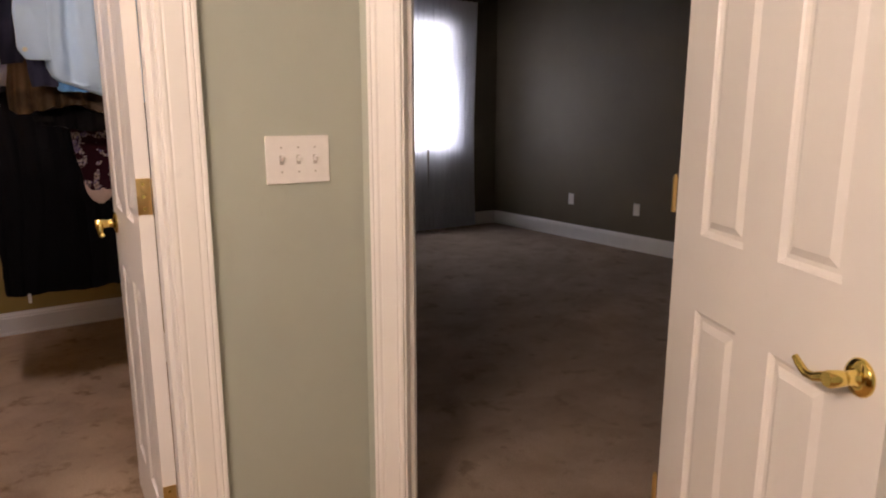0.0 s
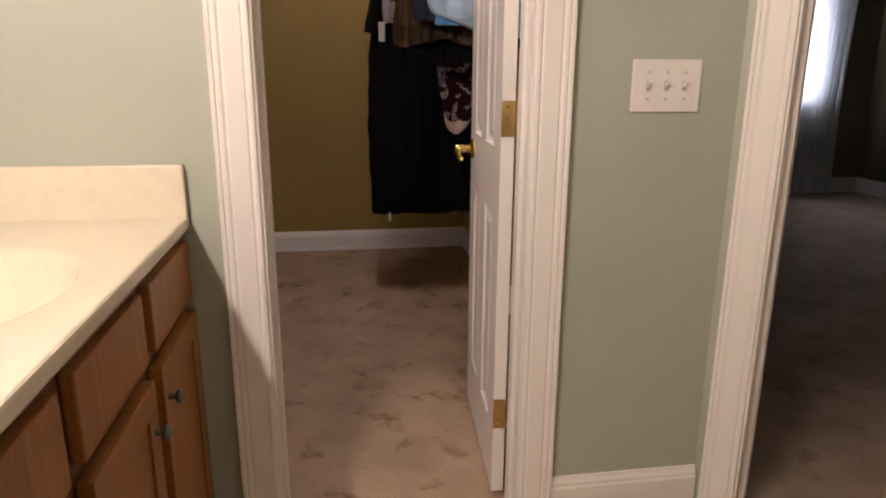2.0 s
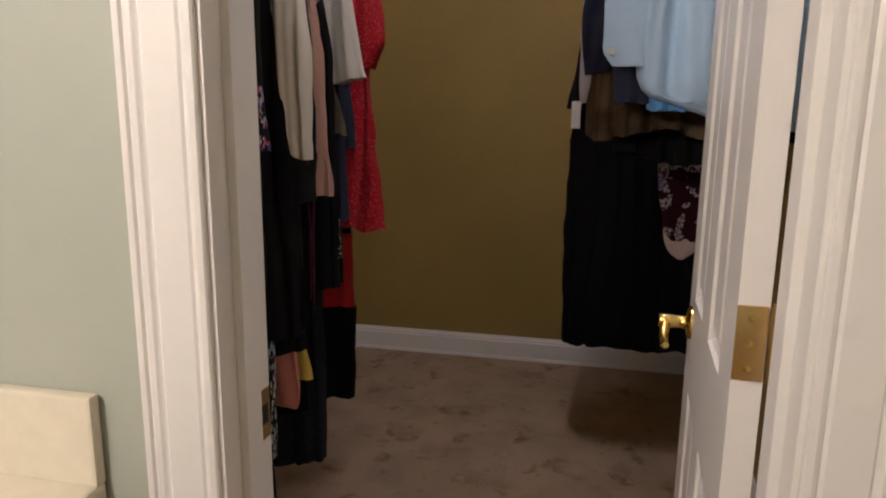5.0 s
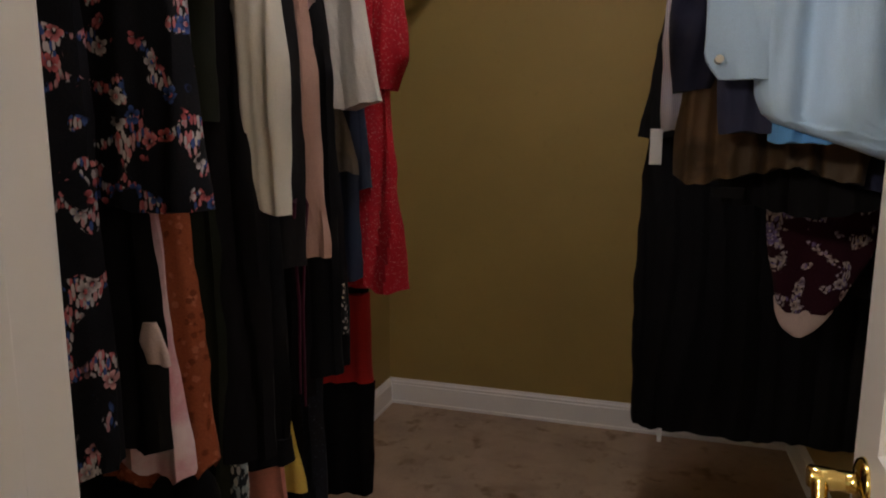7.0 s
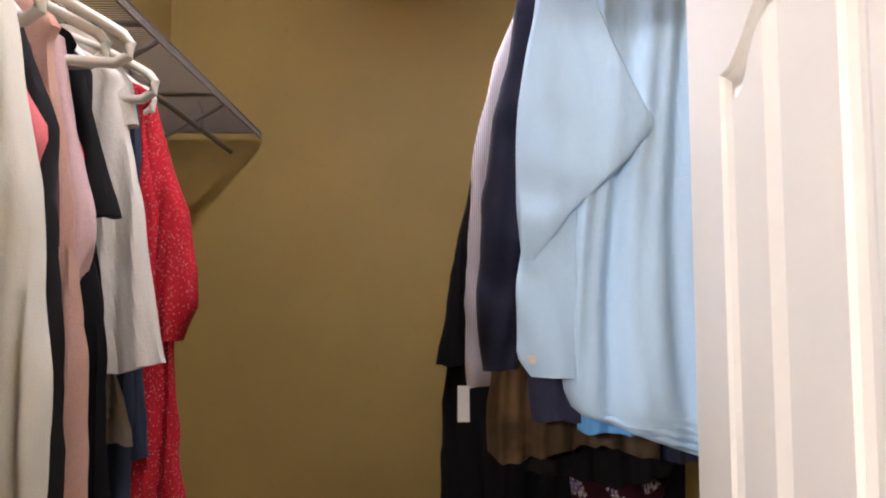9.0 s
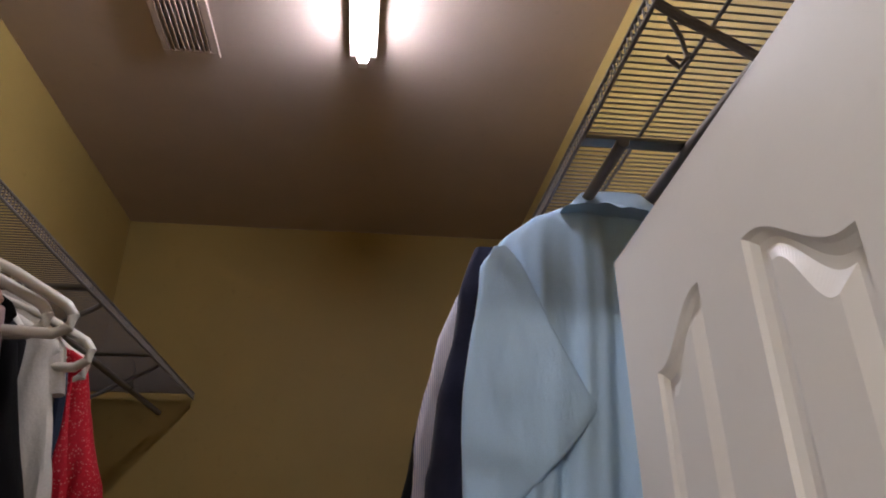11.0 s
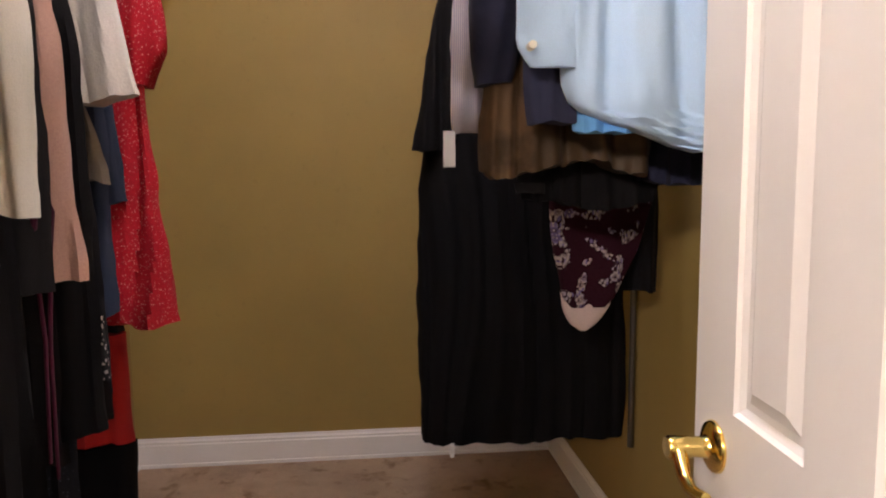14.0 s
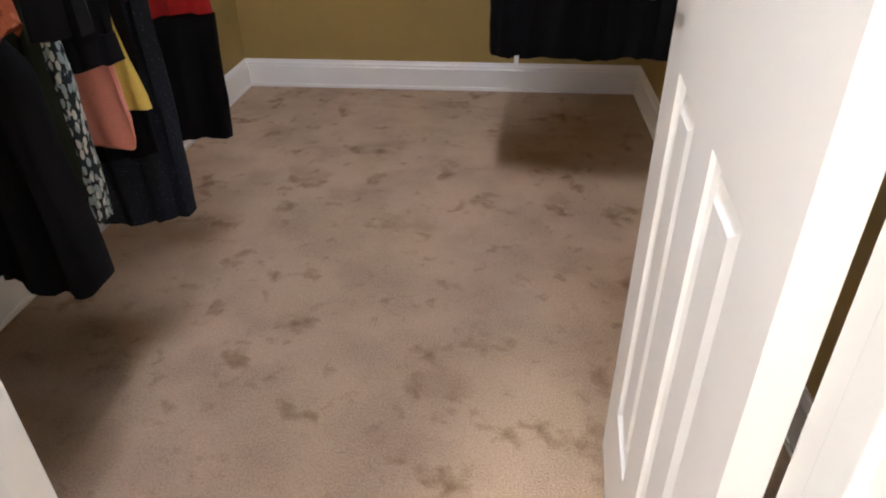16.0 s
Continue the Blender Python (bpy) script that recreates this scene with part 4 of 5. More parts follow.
F_MAUVE = cloth("dusty_pink_cloth", (0.40, 0.24, 0.19))
F_BLUSH = cloth("blush_cloth", (0.50, 0.35, 0.35))
F_CORAL = cloth("coral_ruffle", (0.62, 0.16, 0.17))
F_PLUM = cloth("plum_cloth", (0.07, 0.012, 0.03))
F_REDACC = cloth("red_trim_cloth", (0.42, 0.015, 0.02))
F_WHITE = cloth("white_lace", (0.54, 0.51, 0.46), weave=260, vary=0.06)
F_TAUPE = cloth("taupe_cloth", (0.20, 0.165, 0.13))
F_DENIM = cloth("denim_cloth", (0.022, 0.030, 0.055))
F_RED = spotted("red_dotted_cloth", (0.33, 0.010, 0.02), [(0.55, 0.24, 0.21), (0.48, 0.17, 0.15)], 205, 0.22, None, (1, 1, 0.6))
F_REDBAND = cloth("red_band_cloth", (0.40, 0.02, 0.02))
F_MARBLE = spotted("marbled_scarf", (0.02, 0.025, 0.03), [(0.55, 0.55, 0.5), (0.3, 0.36, 0.36)], 130, 0.5, None, (1, 1, 0.4))
F_PEACH = cloth("coral_gauze", (0.62, 0.24, 0.18))
F_YELLOW = cloth("yellow_cloth", (0.62, 0.46, 0.10))
F_NAVYGLIT = spotted("dark_speckled_cloth", (0.015, 0.017, 0.024), [(0.06, 0.07, 0.10), (0.04, 0.05, 0.07)], 120, 0.17)
F_SKY = cloth("light_blue_poplin", (0.49, 0.68, 0.92), vary=0.05, wrinkle=15, relief=0.006)
F_SKY2 = cloth("pale_blue_oxford", (0.38, 0.58, 0.86), vary=0.06, wrinkle=10)
F_BRIGHT = cloth("bright_blue_cotton", (0.12, 0.33, 0.66), vary=0.06)
F_NAVY = cloth("navy_plaid_cotton", (0.018, 0.020, 0.042), (0.028, 0.030, 0.058), vary=0.3)
F_STRIPE = striped("lavender_pinstripe", (0.44, 0.43, 0.60), (0.80, 0.77, 0.82), 80)
F_BRONZE = cloth("bronze_satin", (0.05, 0.03, 0.015), (0.135, 0.08, 0.043), rough=0.4)
F_SCARF = floral("burgundy_floral", (0.028, 0.006, 0.012), [(0.42, 0.36, 0.44), (0.45, 0.4, 0.4), (0.2, 0.16, 0.34), (0.5, 0.42, 0.4)], 34, 0.04)
F_BEADS = spotted("pale_beads", (0.02, 0.02, 0.02), [(0.5, 0.42, 0.36), (0.4, 0.36, 0.34)], 110, 0.33)
F_OFFWHITE = cloth("off_white_cotton", (0.58, 0.46, 0.44))
TAGW = plain("white_paper_tag", (0.8, 0.79, 0.76), 0.6)

S, M_, B_ = dict(fold=0.005, freq=90), dict(fold=0.010, freq=95, crease=0.004, hem=0.009), dict(fold=0.014, freq=80, hem=0.012, crease=0.004)
LX = -0.47
# left side, from the doorway to the back
garment("coat", "long black coat hanging by the closet door", "coat", LX, 0.33, [
    ("body", F_BLACK, 0, [(2.10, -0.60, -0.34, 0.03), (2.0, -0.70, -0.27, 0.06), (1.4, -0.73, -0.24, 0.08), (0.45, -0.74, -0.24, 0.09)], B_, "")])
garment("floral_dress", "black floral print dress with short sleeves", "dress", LX, 0.50, [
    ("body", F_FLORAL, 0, [(2.10, -0.58, -0.36, 0.03), (2.02, -0.69, -0.26, 0.06), (1.5, -0.70, -0.22, 0.08), (0.93, -0.72, -0.20, 0.10)], B_, ""),
    ("sleeve", F_FLORAL, 0.10, [(2.03, -0.36, -0.26, 0.04), (1.7, -0.33, -0.165, 0.08), (1.45, -0.32, -0.13, 0.10), (1.285, -0.32, -0.115, 0.11)], M_, "floral sleeve")])
garment("lace_top", "black top with white lace tie", "top", LX, 0.60, [
    ("body", F_BLACK, 0, [(2.05, -0.60, -0.34, 0.03), (1.9, -0.70, -0.27, 0.05), (1.1, -0.70, -0.205, 0.06), (0.93, -0.70, -0.20, 0.07)], M_, ""),
    ("lace_tie", F_OFFWHITE, -0.02, [(1.12, -0.215, -0.20, 0.01), (1.095, -0.222, -0.188, 0.018), (1.07, -0.21, -0.178, 0.018)], dict(fold=0.01, freq=140, hem=0.008, sq=0.9), "crumpled white lace end")])
garment("pink_blouse", "pale pink tie-dye blouse with ragged hem", "blouse", LX, 0.635, [
    ("body", F_PINK, 0, [(2.02, -0.60, -0.36, 0.03), (1.8, -0.66, -0.30, 0.04), (1.05, -0.66, -0.215, 0.05), (0.895, -0.66, -0.195, 0.06)], dict(fold=0.014, freq=80, hem=0.03, crease=0.004, seg=128), "")])
garment("rust_kimono", "sheer rust orange kimono with fringed hem", "kimono", LX, 0.68, [
    ("collar_band", F_RUST, -0.01, [(2.15, -0.55, -0.40, 0.02), (2.05, -0.60, -0.34, 0.03)], S, "rust collar band"),
    ("body", F_RUST, 0, [(2.03, -0.6, -0.36, 0.03), (1.7, -0.68, -0.27, 0.04), (1.25, -0.68, -0.21, 0.05), (0.85, -0.68, -0.185, 0.07)], dict(fold=0.012, freq=46, hem=0.02, fringe=0.03, seg=128), "")])
garment("khaki_shirt", "khaki shirt with patterned hem", "shirt", LX, 0.72, [
    ("body", F_KHAKI, 0, [(2.09, -0.58, -0.36, 0.03), (2.02, -0.68, -0.28, 0.05), (1.75, -0.68, -0.20, 0.07), (1.655, -0.68, -0.17, 0.08)], B_, "")])
garment("olive_cardigan", "long dark olive green cardigan", "cardigan", LX, 0.75, [
    ("body", F_OLIVE, 0, [(2.06, -0.58, -0.36, 0.03), (1.95, -0.68, -0.28, 0.05), (1.2, -0.70, -0.21, 0.06), (0.42, -0.71, -0.215, 0.05)], M_, ""),
    ("sleeve", F_OLIVE, 0.0, [(2.03, -0.36, -0.27, 0.05), (1.7, -0.31, -0.215, 0.055), (1.40, -0.28, -0.20, 0.05)], M_, "olive knit sleeve")])
garment("black_skirt", "long black ruffled skirt hanging near the floor", "skirt", LX, 0.70, [
    ("waistband", F_BLACK2, 0, [(1.0, -0.62, -0.30, 0.04), (0.95, -0.62, -0.29, 0.045)], S, "black waistband"),
    ("body", F_BLACK, 0, [(0.95, -0.62, -0.29, 0.04), (0.80, -0.66, -0.21, 0.08), (0.45, -0.73, -0.19, 0.12)], dict(fold=0.014, freq=85, hem=0.02, seg=128), "")], hung=False)
garment("black_dress", "long plain black dress on a hanger", "dress", LX, 0.79, [
    ("body", F_BLACK2, 0, [(2.09, -0.58, -0.36, 0.03), (2.0, -0.68, -0.26, 0.06), (1.4, -0.70, -0.205, 0.08), (0.84, -0.71, -0.20, 0.09)], M_, ""),
    ("sleeve", F_BLACK2, 0.03, [(2.04, -0.34, -0.25, 0.05), (1.7, -0.30, -0.20, 0.06), (1.45, -0.28, -0.195, 0.06)], M_, "black sleeve")], big=True, dx=0.05)
garment("marbled_scarf", "black and white marbled scarf hanging low", "scarf", LX, 0.845, [
    ("body", F_MARBLE, 0, [(0.95, -0.40, -0.23, 0.03), (0.72, -0.38, -0.22, 0.04), (0.55, -0.34, -0.225, 0.03), (0.46, -0.27, -0.228, 0.02)], dict(fold=0.012, freq=52, hem=0.014), "")], hung=False, dx=-0.03)
garment("cream_sweater", "cream ribbed knit sweater on a hanger", "sweater", LX, 0.815, [
    ("body", F_CREAM, 0, [(2.11, -0.57, -0.36, 0.03), (2.04, -0.68, -0.32, 0.06), (1.6, -0.68, -0.32, 0.06), (1.30, -0.66, -0.33, 0.06)], M_, ""),
    ("sleeve", F_CREAM, 0.0, [(2.05, -0.32, -0.25, 0.06), (1.75, -0.29, -0.19, 0.075), (1.5, -0.27, -0.17, 0.075), (1.30, -0.255, -0.17, 0.06), (1.255, -0.255, -0.165, 0.055)], M_, "cream knit sleeve")], big=True, dx=0.05)
garment("pink_ruffle_top", "coral pink ruffled top", "top", LX, 0.93, [
    ("body", F_CORAL, 0, [(2.07, -0.58, -0.36, 0.03), (1.98, -0.66, -0.27, 0.05), (1.84, -0.66, -0.20, 0.06), (1.76, -0.66, -0.215, 0.06)], dict(fold=0.014, freq=120, hem=0.016), "")])
garment("charcoal_dress", "charcoal dress with plum sleeve", "dress", LX, 0.965, [
    ("body", F_CHAR, 0, [(2.08, -0.58, -0.36, 0.03), (2.0, -0.68, -0.26, 0.05), (1.85, -0.68, -0.20, 0.06), (1.4, -0.68, -0.172, 0.06), (1.14, -0.68, -0.175, 0.06)], M_, ""),
    ("sleeve", F_PLUM, 0.02, [(2.0, -0.34, -0.26, 0.04), (1.8, -0.31, -0.21, 0.04), (1.68, -0.31, -0.20, 0.04)], M_, "plum short sleeve")])
garment("black_slip_dress", "long black slip dress between lighter clothes", "dress", LX, 0.925, [
    ("body", F_BLACK, 0, [(2.0, -0.58, -0.36, 0.03), (1.8, -0.66, -0.27, 0.04), (1.2, -0.69, -0.205, 0.05), (0.77, -0.70, -0.195, 0.06)], M_, ""),
    ("ruffle", F_BLACK2, 0, [(0.80, -0.70, -0.20, 0.065), (0.745, -0.71, -0.19, 0.08)], dict(fold=0.012, freq=160, hem=0.01), "black ruffled hem")])
garment("black_jumpsuit", "long black jumpsuit hanging in the row", "jumpsuit", LX, 1.065, [
    ("body", F_BLACK2, 0, [(2.0, -0.58, -0.36, 0.03), (1.8, -0.66, -0.28, 0.04), (1.2, -0.69, -0.215, 0.05), (0.83, -0.70, -0.205, 0.06)], M_, ""),
    ("trouser_leg", F_BLACK, 0.01, [(0.85, -0.60, -0.26, 0.05), (0.5, -0.60, -0.26, 0.05)], M_, "black trouser leg")])
garment("coral_gauze_scarf", "coral gauze scarf hanging below a dress", "scarf", LX, 0.98, [
    ("body", F_PEACH, 0, [(0.98, -0.5, -0.25, 0.03), (0.75, -0.5, -0.205, 0.05), (0.62, -0.44, -0.195, 0.04), (0.57, -0.34, -0.20, 0.03), (0.55, -0.26, -0.21, 0.02)], dict(fold=0.014, freq=42, hem=0.014), "")], hung=False, dx=-0.045)
garment("dusty_pink_dress", "dusty pink long dress with blush sleeve", "dress", LX, 1.02, [
    ("body", F_MAUVE, 0, [(2.08, -0.58, -0.36, 0.03), (2.0, -0.68, -0.26, 0.05), (1.5, -0.68, -0.195, 0.07), (1.15, -0.68, -0.175, 0.07)], M_, ""),
    ("sleeve", F_BLUSH, 0.045, [(2.04, -0.34, -0.27, 0.04), (1.8, -0.30, -0.225, 0.045), (1.69, -0.30, -0.205, 0.045), (1.63, -0.285, -0.22, 0.04)], M_, "blush pink sleeve")], big=True, dx=0.02)
garment("yellow_scarf", "yellow scarf hanging below dark clothes", "scarf", LX, 1.05, [
    ("body", F_YELLOW, 0, [(0.95, -0.45, -0.25, 0.02), (0.62, -0.40, -0.195, 0.03)], dict(fold=0.008, freq=50), "")], hung=False, dx=-0.045)
garment("black_tunic", "black tunic with red trim at the neck", "tunic", LX, 1.095, [
    ("body", F_BLACK, 0, [(2.09, -0.58, -0.36, 0.03), (2.01, -0.68, -0.26, 0.06), (1.5, -0.69, -0.17, 0.08), (0.87, -0.70, -0.16, 0.09)], M_, ""),
    ("sleeve", F_BLACK, 0.05, [(2.02, -0.34, -0.26, 0.04), (1.85, -0.30, -0.215, 0.055), (1.73, -0.28, -0.175, 0.055)], M_, "black short sleeve"),
    ("trim_band", F_REDACC, 0.02, [(2.0, -0.32, -0.305, 0.012), (1.85, -0.25, -0.228, 0.014), (1.78, -0.24, -0.222, 0.012)], S, "red neck trim")], big="wide")
garment("dark_speckled_dress", "dark speckled long dress", "dress", LX, 1.115, [
    ("body", F_NAVYGLIT, 0, [(2.0, -0.6, -0.34, 0.03), (1.8, -0.68, -0.27, 0.05), (0.9, -0.69, -0.22, 0.07), (0.33, -0.70, -0.22, 0.09)], M_, ""),
    ("sleeve", F_NAVYGLIT, 0.0, [(2.02, -0.36, -0.28, 0.05), (1.6, -0.31, -0.22, 0.055), (1.3, -0.28, -0.215, 0.05)], M_, "speckled sleeve")])
garment("black_beaded_top", "black long top with beaded edge", "top", LX, 1.165, [
    ("body", F_BLACK2, 0, [(2.05, -0.6, -0.34, 0.03), (1.9, -0.68, -0.25, 0.05), (1.2, -0.69, -0.185, 0.06), (0.88, -0.69, -0.18, 0.06)], M_, ""),
    ("beading", F_BEADS, -0.015, [(1.06, -0.20, -0.185, 0.02), (0.95, -0.195, -0.178, 0.02)], dict(fold=0.004, freq=80, hem=0.004), "pale beaded trim")])
garment("taupe_blouse", "taupe blouse between darker clothes", "blouse", LX, 1.335, [
    ("body", F_TAUPE, 0, [(2.02, -0.6, -0.34, 0.03), (1.9, -0.66, -0.25, 0.03), (1.5, -0.67, -0.27, 0.03), (1.30, -0.67, -0.23, 0.03)], M_, ""),
    ("sleeve", F_TAUPE, 0.0, [(2.02, -0.36, -0.28, 0.03), (1.75, -0.32, -0.255, 0.03), (1.5, -0.29, -0.24, 0.03)], M_, "taupe sleeve")])
garment("white_lace_top", "white lace top on a hanger", "top", LX, 1.311, [
    ("body", F_WHITE, 0, [(2.10, -0.57, -0.36, 0.03), (2.03, -0.67, -0.26, 0.06), (1.8, -0.67, -0.21, 0.07), (1.45, -0.67, -0.155, 0.07)], M_, ""),
    ("strap", F_WHITE, 0.01, [(2.16, -0.42, -0.33, 0.03), (2.05, -0.36, -0.25, 0.04), (1.95, -0.33, -0.23, 0.04)], S, "white lace shoulder")], big="wide")
garment("denim_shirt", "faded blue denim shirt", "shirt", LX, 1.375, [
    ("body", F_DENIM, 0, [(2.02, -0.6, -0.34, 0.03), (1.9, -0.66, -0.25, 0.05), (1.3, -0.67, -0.24, 0.04), (1.02, -0.67, -0.235, 0.04)], M_, ""),
    ("sleeve", F_DENIM, 0.02, [(2.03, -0.36, -0.27, 0.05), (1.6, -0.30, -0.245, 0.04), (1.24, -0.27, -0.22, 0.04)], M_, "denim sleeve")])
garment("colour_block_dress", "long black dress with a red band", "dress", LX, 1.50, [
    ("body", F_BLACK, 0, [(2.0, -0.6, -0.34, 0.03), (1.8, -0.66, -0.27, 0.05), (1.2, -0.68, -0.235, 0.07), (0.95, -0.68, -0.235, 0.08)], M_, ""),
    ("red_band", F_REDBAND, 0, [(0.955, -0.682, -0.232, 0.085), (0.70, -0.69, -0.215, 0.09)], M_, "bright red band"),
    ("skirt", F_BLACK, 0, [(0.70, -0.69, -0.22, 0.085), (0.37, -0.71, -0.235, 0.11)], dict(fold=0.012, freq=60, hem=0.006), "pleated black skirt")], dx=-0.045)
garment("red_dress", "red dress with small pale dots", "dress", LX, 1.44, [
    ("body", F_RED, 0, [(2.10, -0.57, -0.36, 0.03), (2.02, -0.67, -0.27, 0.06), (1.6, -0.67, -0.20, 0.09), (1.2, -0.68, -0.175, 0.10), (0.995, -0.69, -0.15, 0.11)], B_, ""),
    ("sleeve", F_RED, 0.02, [(2.04, -0.36, -0.26, 0.05), (1.8, -0.32, -0.19, 0.08), (1.57, -0.31, -0.15, 0.09), (1.50, -0.28, -0.185, 0.08)], M_, "red dotted sleeve")], big=True, dx=0.01)
hanger(-0.42, 1.03, "wide", 14)
hanger(-0.47, 0.94, "wide", -8)

# right side, from the doorway to the back


SH = dict(fold=0.014, freq=62, lean=0.0, seg=240, step=0.014, crease=0.010, angle=0.42)
g = garment("dress_shirt", "pale blue oxford dress shirt on a hanger", "shirt", 0.90, 1.12, [
    ("body", F_SKY2, 0, [(2.16, 0.80, 1.0, 0.05), (2.10, 0.74, 1.05, 0.06), (1.9, 0.70, 1.07, 0.06), (1.6, 0.74, 1.07, 0.07), (1.37, 0.84, 1.075, 0.07)], dict(fold=0.012, freq=70, seg=128), ""),
    ("sleeve", F_SKY2, -0.03, [(2.05, 0.97, 1.07, 0.05), (1.7, 0.99, 1.085, 0.06), (1.38, 1.0, 1.08, 0.05)], M_, "pale blue sleeve")], hung=False)
g = garment("dress_shirt", "light blue poplin dress shirt with folded sleeve", "shirt", 0.80, 0.99, [
    ("body", F_SKY, 0.036, [(2.262, 0.72, 0.89, 0.05), (2.235, 0.665, 0.93, 0.07), (2.19, 0.605, 0.985, 0.08), (2.14, 0.565, 1.03, 0.085), (2.05, 0.55, 1.05, 0.08), (1.86, 0.54, 1.06, 0.08), (1.6, 0.57, 1.06, 0.08), (1.44, 0.598, 1.06, 0.08), (1.405, 0.612, 1.06, 0.075), (1.38, 0.68, 1.06, 0.07), (1.355, 0.75, 1.055, 0.06), (1.33, 0.82, 1.05, 0.05)], SH, ""),
    ("sleeve", F_SKY, -0.02, [(2.15, 0.572, 0.602, 0.008), (2.12, 0.556, 0.625, 0.016), (2.0, 0.53, 0.675, 0.026), (1.90, 0.515, 0.725, 0.03), (1.875, 0.513, 0.742, 0.028), (1.855, 0.512, 0.735, 0.026), (1.80, 0.512, 0.685, 0.024), (1.72, 0.514, 0.60, 0.022), (1.65, 0.52, 0.545, 0.012)], dict(fold=0.005, freq=40, lean=0.02, seg=140, step=0.014, hem=0.0, sq=0.9, crease=0.009, angle=1.0), "folded upper sleeve"),
    ("lower_sleeve", F_SKY, -0.012, [(1.88, 0.54, 0.60, 0.012), (1.6, 0.517, 0.622, 0.024), (1.53, 0.518, 0.62, 0.026), (1.50, 0.519, 0.62, 0.026), (1.465, 0.545, 0.617, 0.02)], dict(fold=0.005, freq=24, hem=0.001, lean=0.05, seg=140, step=0.014, sq=0.75, crease=0.012, angle=0.7), "buttoned cuff")], hung=False)
hanger(0.80, 1.03, True)
bm = bmesh.new()
shell(bm, 0, [(2.275 - RODZ + 0.24, -0.055, 0.075, 0.05), (2.235 - RODZ + 0.24, -0.09, 0.11, 0.085)], seed=9, fold=0.003)
part("collar", bm, F_SKY, g, "folded shirt collar", True)
bm = bmesh.new()
cyl_into(bm, (0.536 - 0.80, 0.012, 1.495 - RODZ + 0.24), (0.536 - 0.80, -0.022, 1.495 - RODZ + 0.24), 0.0065, seg=12)
part("button", bm, HANGER, g, "white cuff button", True)
garment("blue_shirt", "bright blue cotton shirt hem below lighter shirts", "shirt", 0.83, 1.055, [
    ("body", F_BRIGHT, 0, [(2.12, 0.72, 0.94, 0.04), (2.05, 0.64, 1.02, 0.05), (1.7, 0.63, 1.03, 0.05), (1.375, 0.63, 1.0, 0.05)], M_, "")])
garment("bronze_skirt", "bronze satin pleated skirt", "skirt", 0.75, 1.185, [
    ("body", F_BRONZE, 0, [(1.75, 0.60, 0.90, 0.04), (1.45, 0.495, 0.83, 0.06), (1.31, 0.485, 0.80, 0.07)], dict(fold=0.018, freq=70, hem=0.014, seg=160, crease=0.01), ""),
    ("waistband", F_BLACK2, 0, [(1.80, 0.61, 0.89, 0.045), (1.74, 0.60, 0.90, 0.05)], S, "dark waistband")])
garment("navy_shirt", "dark navy shirt hanging behind light blue shirts", "shirt", 0.90, 1.215, [
    ("body", F_NAVY, 0, [(2.1, 0.80, 1.0, 0.04), (2.0, 0.78, 1.06, 0.05), (1.6, 0.78, 1.075, 0.05), (1.285, 0.80, 1.07, 0.05)], M_, ""),
    ("sleeve", F_NAVY, 0.0, [(2.03, 0.97, 1.06, 0.04), (1.6, 0.99, 1.085, 0.05), (1.30, 1.0, 1.085, 0.05)], M_, "navy sleeve")], hung=False)
hanger(0.79, 1.215, True)
garment("plaid_shirt", "navy plaid shirt with hanging sleeve", "shirt", 0.80, 1.075, [
    ("body", F_NAVY, 0, [(2.225, 0.72, 0.90, 0.05), (2.19, 0.62, 0.98, 0.06), (2.13, 0.565, 1.02, 0.06), (1.8, 0.545, 1.04, 0.06), (1.38, 0.545, 1.04, 0.06)], dict(fold=0.009, freq=75, lean=0.0), ""),
    ("sleeve", F_NAVY, -0.02, [(2.185, 0.56, 0.61, 0.03), (2.1, 0.525, 0.62, 0.06), (1.9, 0.49, 0.60, 0.075), (1.6, 0.462, 0.57, 0.08), (1.46, 0.475, 0.545, 0.06)], dict(fold=0.011, freq=60, lean=0.16, crease=0.011, step=0.015), "navy plaid sleeve")], hung=False)
hanger(0.79, 1.085, True)
g = garment("striped_shirt", "lavender pinstripe shirt with paper tag", "shirt", 0.80, 1.28, [
    ("body", F_STRIPE, 0, [(2.21, 0.72, 0.90, 0.05), (2.175, 0.61, 0.98, 0.06), (2.10, 0.545, 1.02, 0.06), (1.8, 0.52, 1.03, 0.05), (1.42, 0.52, 1.03, 0.05)], dict(fold=0.008, freq=70, lean=0.19), ""),
    ("sleeve", F_STRIPE, 0, [(2.175, 0.555, 0.61, 0.03), (2.08, 0.51, 0.61, 0.06), (1.85, 0.463, 0.57, 0.07), (1.6, 0.452, 0.55, 0.07), (1.47, 0.458, 0.535, 0.05), (1.39, 0.465, 0.525, 0.045)], dict(fold=0.009, freq=60, lean=0.19, crease=0.009, step=0.015), "lavender striped sleeve")], hung=False)
hanger(0.79, 1.28, True)
bm = bmesh.new()
box_into(bm, 0.441 - 0.8, 0.467 - 0.8, 0.12, 0.1215, 1.32 - RODZ + 0.24, 1.398 - RODZ + 0.24, 0.0005)
part("paper_tag", bm, TAGW, g, "blank white paper tag")
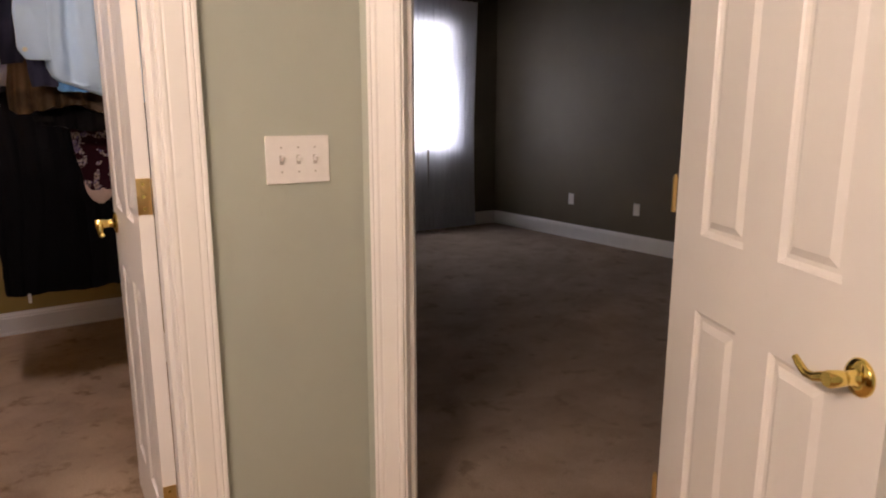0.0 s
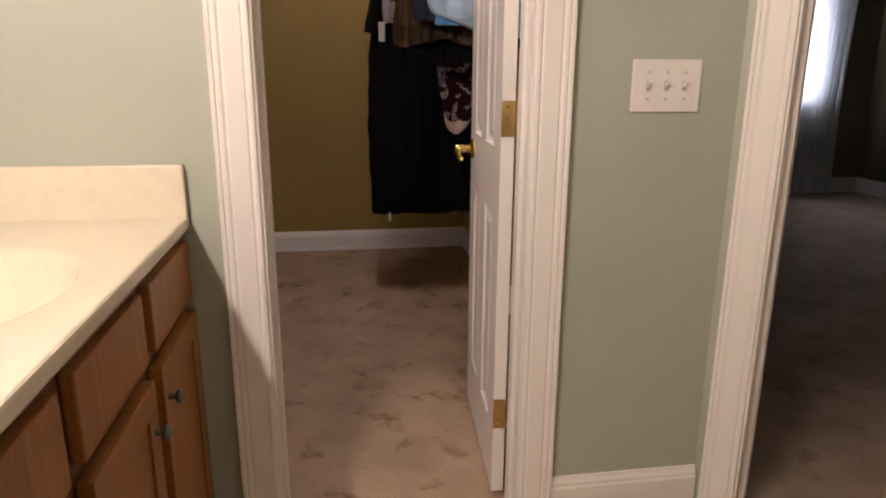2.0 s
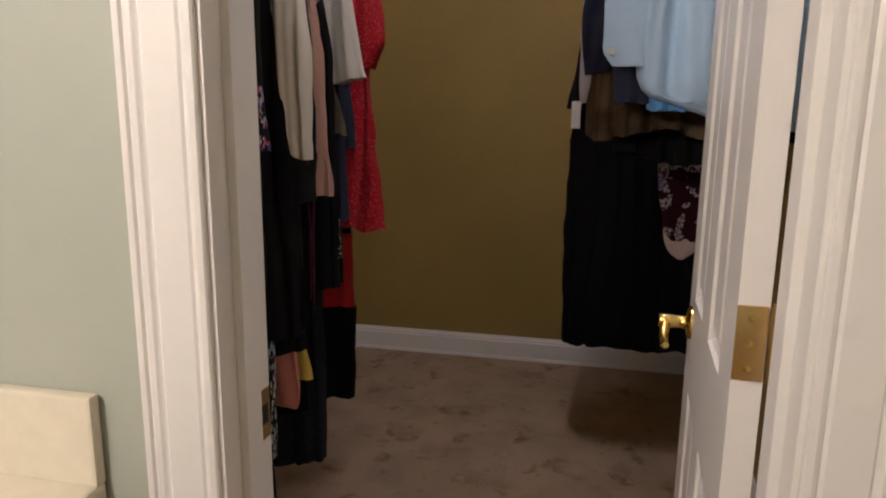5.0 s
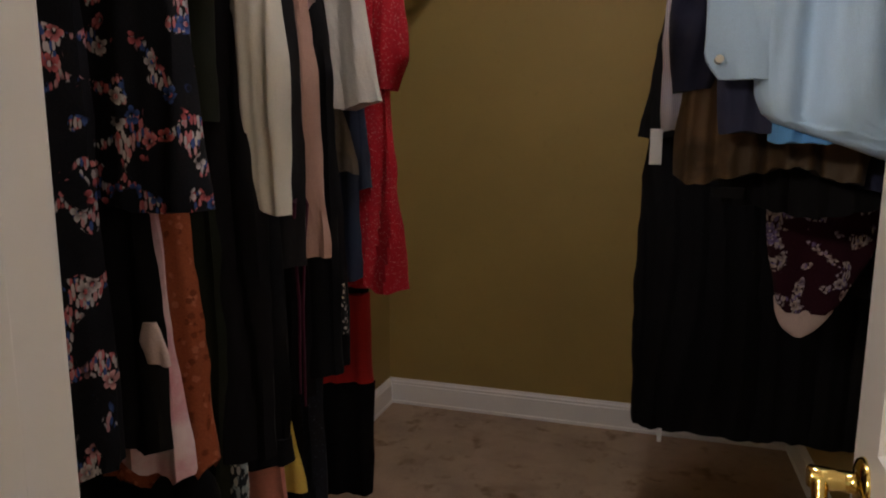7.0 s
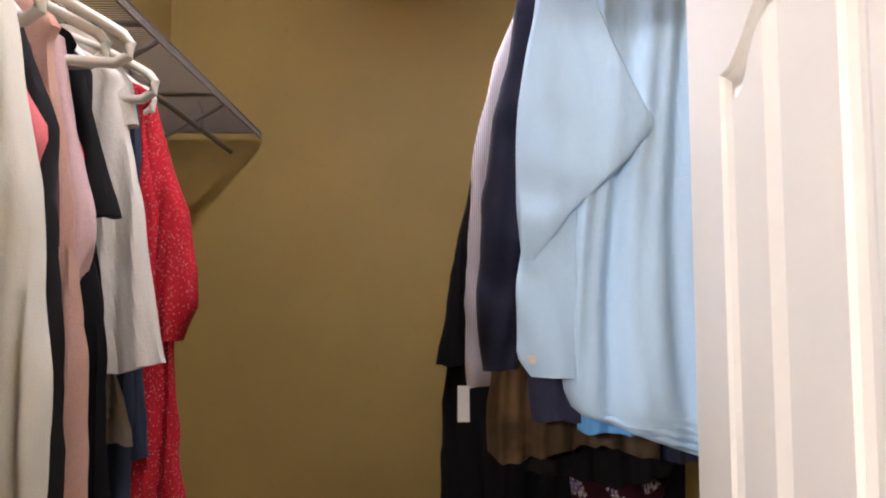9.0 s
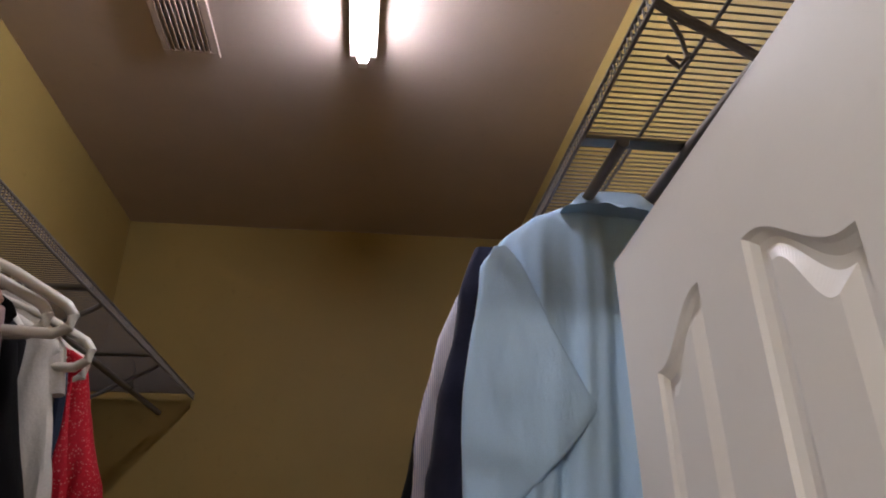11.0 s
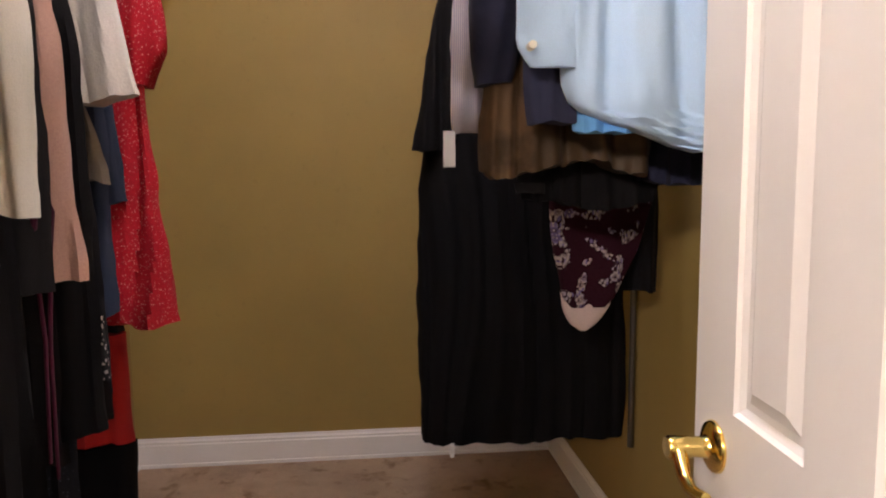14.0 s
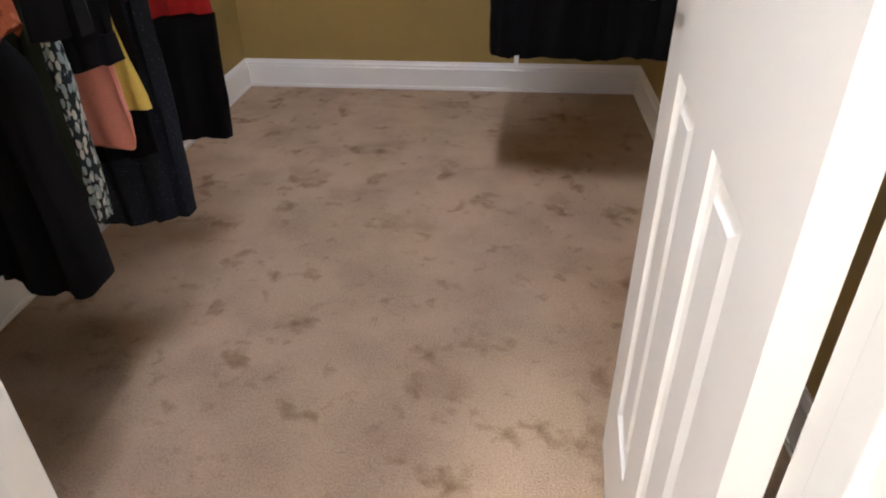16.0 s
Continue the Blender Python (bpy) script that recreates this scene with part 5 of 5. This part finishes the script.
garment("folded_trousers", "black trousers folded over a hanger bar", "trousers", 0.91, 1.25, [
    ("body", F_BLACK2, 0, [(2.0, 0.66, 0.90, 0.03), (1.9, 0.62, 0.90, 0.04), (1.3, 0.575, 0.86, 0.05), (1.24, 0.585, 0.85, 0.05)], M_, ""),
    ("woven_label", F_CHAR, -0.045, [(1.285, 0.555, 0.61, 0.012), (1.262, 0.56, 0.61, 0.012)], S, "small grey woven label")])
g = garment("floral_scarf", "burgundy floral scarf with pale hem", "scarf", 0.86, 1.50, [
    ("body", F_SCARF, 0, [(1.45, 0.74, 0.98, 0.02), (1.24, 0.73, 0.985, 0.03), (1.12, 0.74, 0.952, 0.03), (1.01, 0.76, 0.892, 0.03), (0.985, 0.782, 0.865, 0.03)], dict(fold=0.006, freq=60, hem=0.0, sq=0.8), ""),
    ("pale_hem", F_OFFWHITE, 0.004, [(1.02, 0.756, 0.895, 0.022), (0.985, 0.762, 0.885, 0.03), (0.962, 0.772, 0.87, 0.032), (0.94, 0.788, 0.85, 0.03), (0.928, 0.808, 0.83, 0.02)], dict(fold=0.004, freq=60, hem=0.0, sq=0.75), "pale pink curved hem")], hung=False, dx=-0.03)
g = garment("long_black_dress", "long black dress with flared hem", "dress", 0.78, 2.017, [
    ("body", F_BLACK, 0, [(2.14, 0.68, 0.92, 0.04), (2.05, 0.52, 1.02, 0.07), (1.6, 0.45, 1.07, 0.09), (1.3, 0.43, 1.08, 0.10), (0.8, 0.415, 1.09, 0.12), (0.47, 0.43, 1.08, 0.13)], dict(fold=0.010, freq=75, hem=0.006, seg=140), ""),
    ("sleeve", F_BLACK, -0.02, [(2.06, 0.54, 0.64, 0.06), (1.7, 0.46, 0.58, 0.08), (1.39, 0.405, 0.54, 0.09)], M_, "wide black sleeve")], big=True)
bm = bmesh.new()
box_into(bm, 0.508 - 0.78, 0.522 - 0.78, -0.075, -0.0735, 0.435 - RODZ + 0.24, 0.48 - RODZ + 0.24, 0.0004)
part("care_tag", bm, TAGW, g, "small white tag at the hem")
garment("black_cardigan", "short black cardigan by the wall", "cardigan", 0.92, 1.633, [
    ("body", F_BLACK2, 0, [(2.05, 0.84, 1.0, 0.04), (1.97, 0.80, 1.05, 0.05), (1.4, 0.80, 1.085, 0.06), (1.0, 0.84, 1.088, 0.06)], M_, "")], dx=-0.06)
pole = thing("closet_pole", pose(1.140, 1.92, 2.28), "slim grey metal pole hooked on the shelf", "pole")
bm = bmesh.new()
cyl_into(bm, (0, 0, 0.02), (0, 0.01, -1.85), 0.010, seg=12)
part("shaft", bm, PEWTER, pole, "", True)
bm = bmesh.new()
tube_into(bm, [(0, 0, 0.01), (-0.005, 0, 0.05), (-0.03, 0, 0.06), (-0.045, 0, 0.04)], 0.004, 7)
part("hook", bm, WIRE, pole, "", True)

# a dark red ribbon belt looped between the dresses
rb = thing("ribbon_belt", pose(-0.158, 0.923, 1.2), "dark red ribbon belt hanging between dresses", "belt")
bm = bmesh.new()
tube_into(bm, [(0.0, 0.0, -0.02), (0.006, -0.012, 0.02), (0.012, -0.02, 0.055), (0.018, 0.0, 0.075), (0.02, 0.018, 0.05), (0.012, 0.02, -0.02), (0.006, 0.016, -0.15), (0.002, 0.022, -0.36)], [0.005, 0.006, 0.006, 0.005, 0.004, 0.003, 0.003, 0.0025], 8)
part("loop", bm, F_PLUM, rb, "", True)
bm = bmesh.new()
tube_into(bm, [(0.0, 0.0, -0.02), (0.004, 0.006, -0.14), (-0.002, 0.01, -0.33)], [0.003, 0.003, 0.0025], 8)
part("tail", bm, F_PLUM, rb, "dark red tail", True)
# ---- bathroom floor tiles, each a piece of the floor ----
TW = 0.206
bmt = bmesh.new()
box_into(bmt, -TW / 2 + 0.003, TW / 2 - 0.003, -TW / 2 + 0.003, TW / 2 - 0.003, -0.012, 0.0, 0.0015)
tile_mesh = mesh_of("tile", bmt, TILE)
for i in range(-3, 11):
    for j in range(16):
        x, y = 0.038 + TW * (i + 0.5), 0.052 - TW * (j + 0.5)
        # keep to the floor west of the angled wall
        if x > 2.2 or (x - KX) + y > 0.09 or x < -0.5:
            continue
        t_ob = new("tile", tile_mesh)
        t_ob.parent = floor_bath
        t_ob.location = (x, y, random.uniform(-0.0006, 0.0006))
        t_ob.rotation_euler = (0, 0, random.choice((0, math.pi / 2, math.pi)))
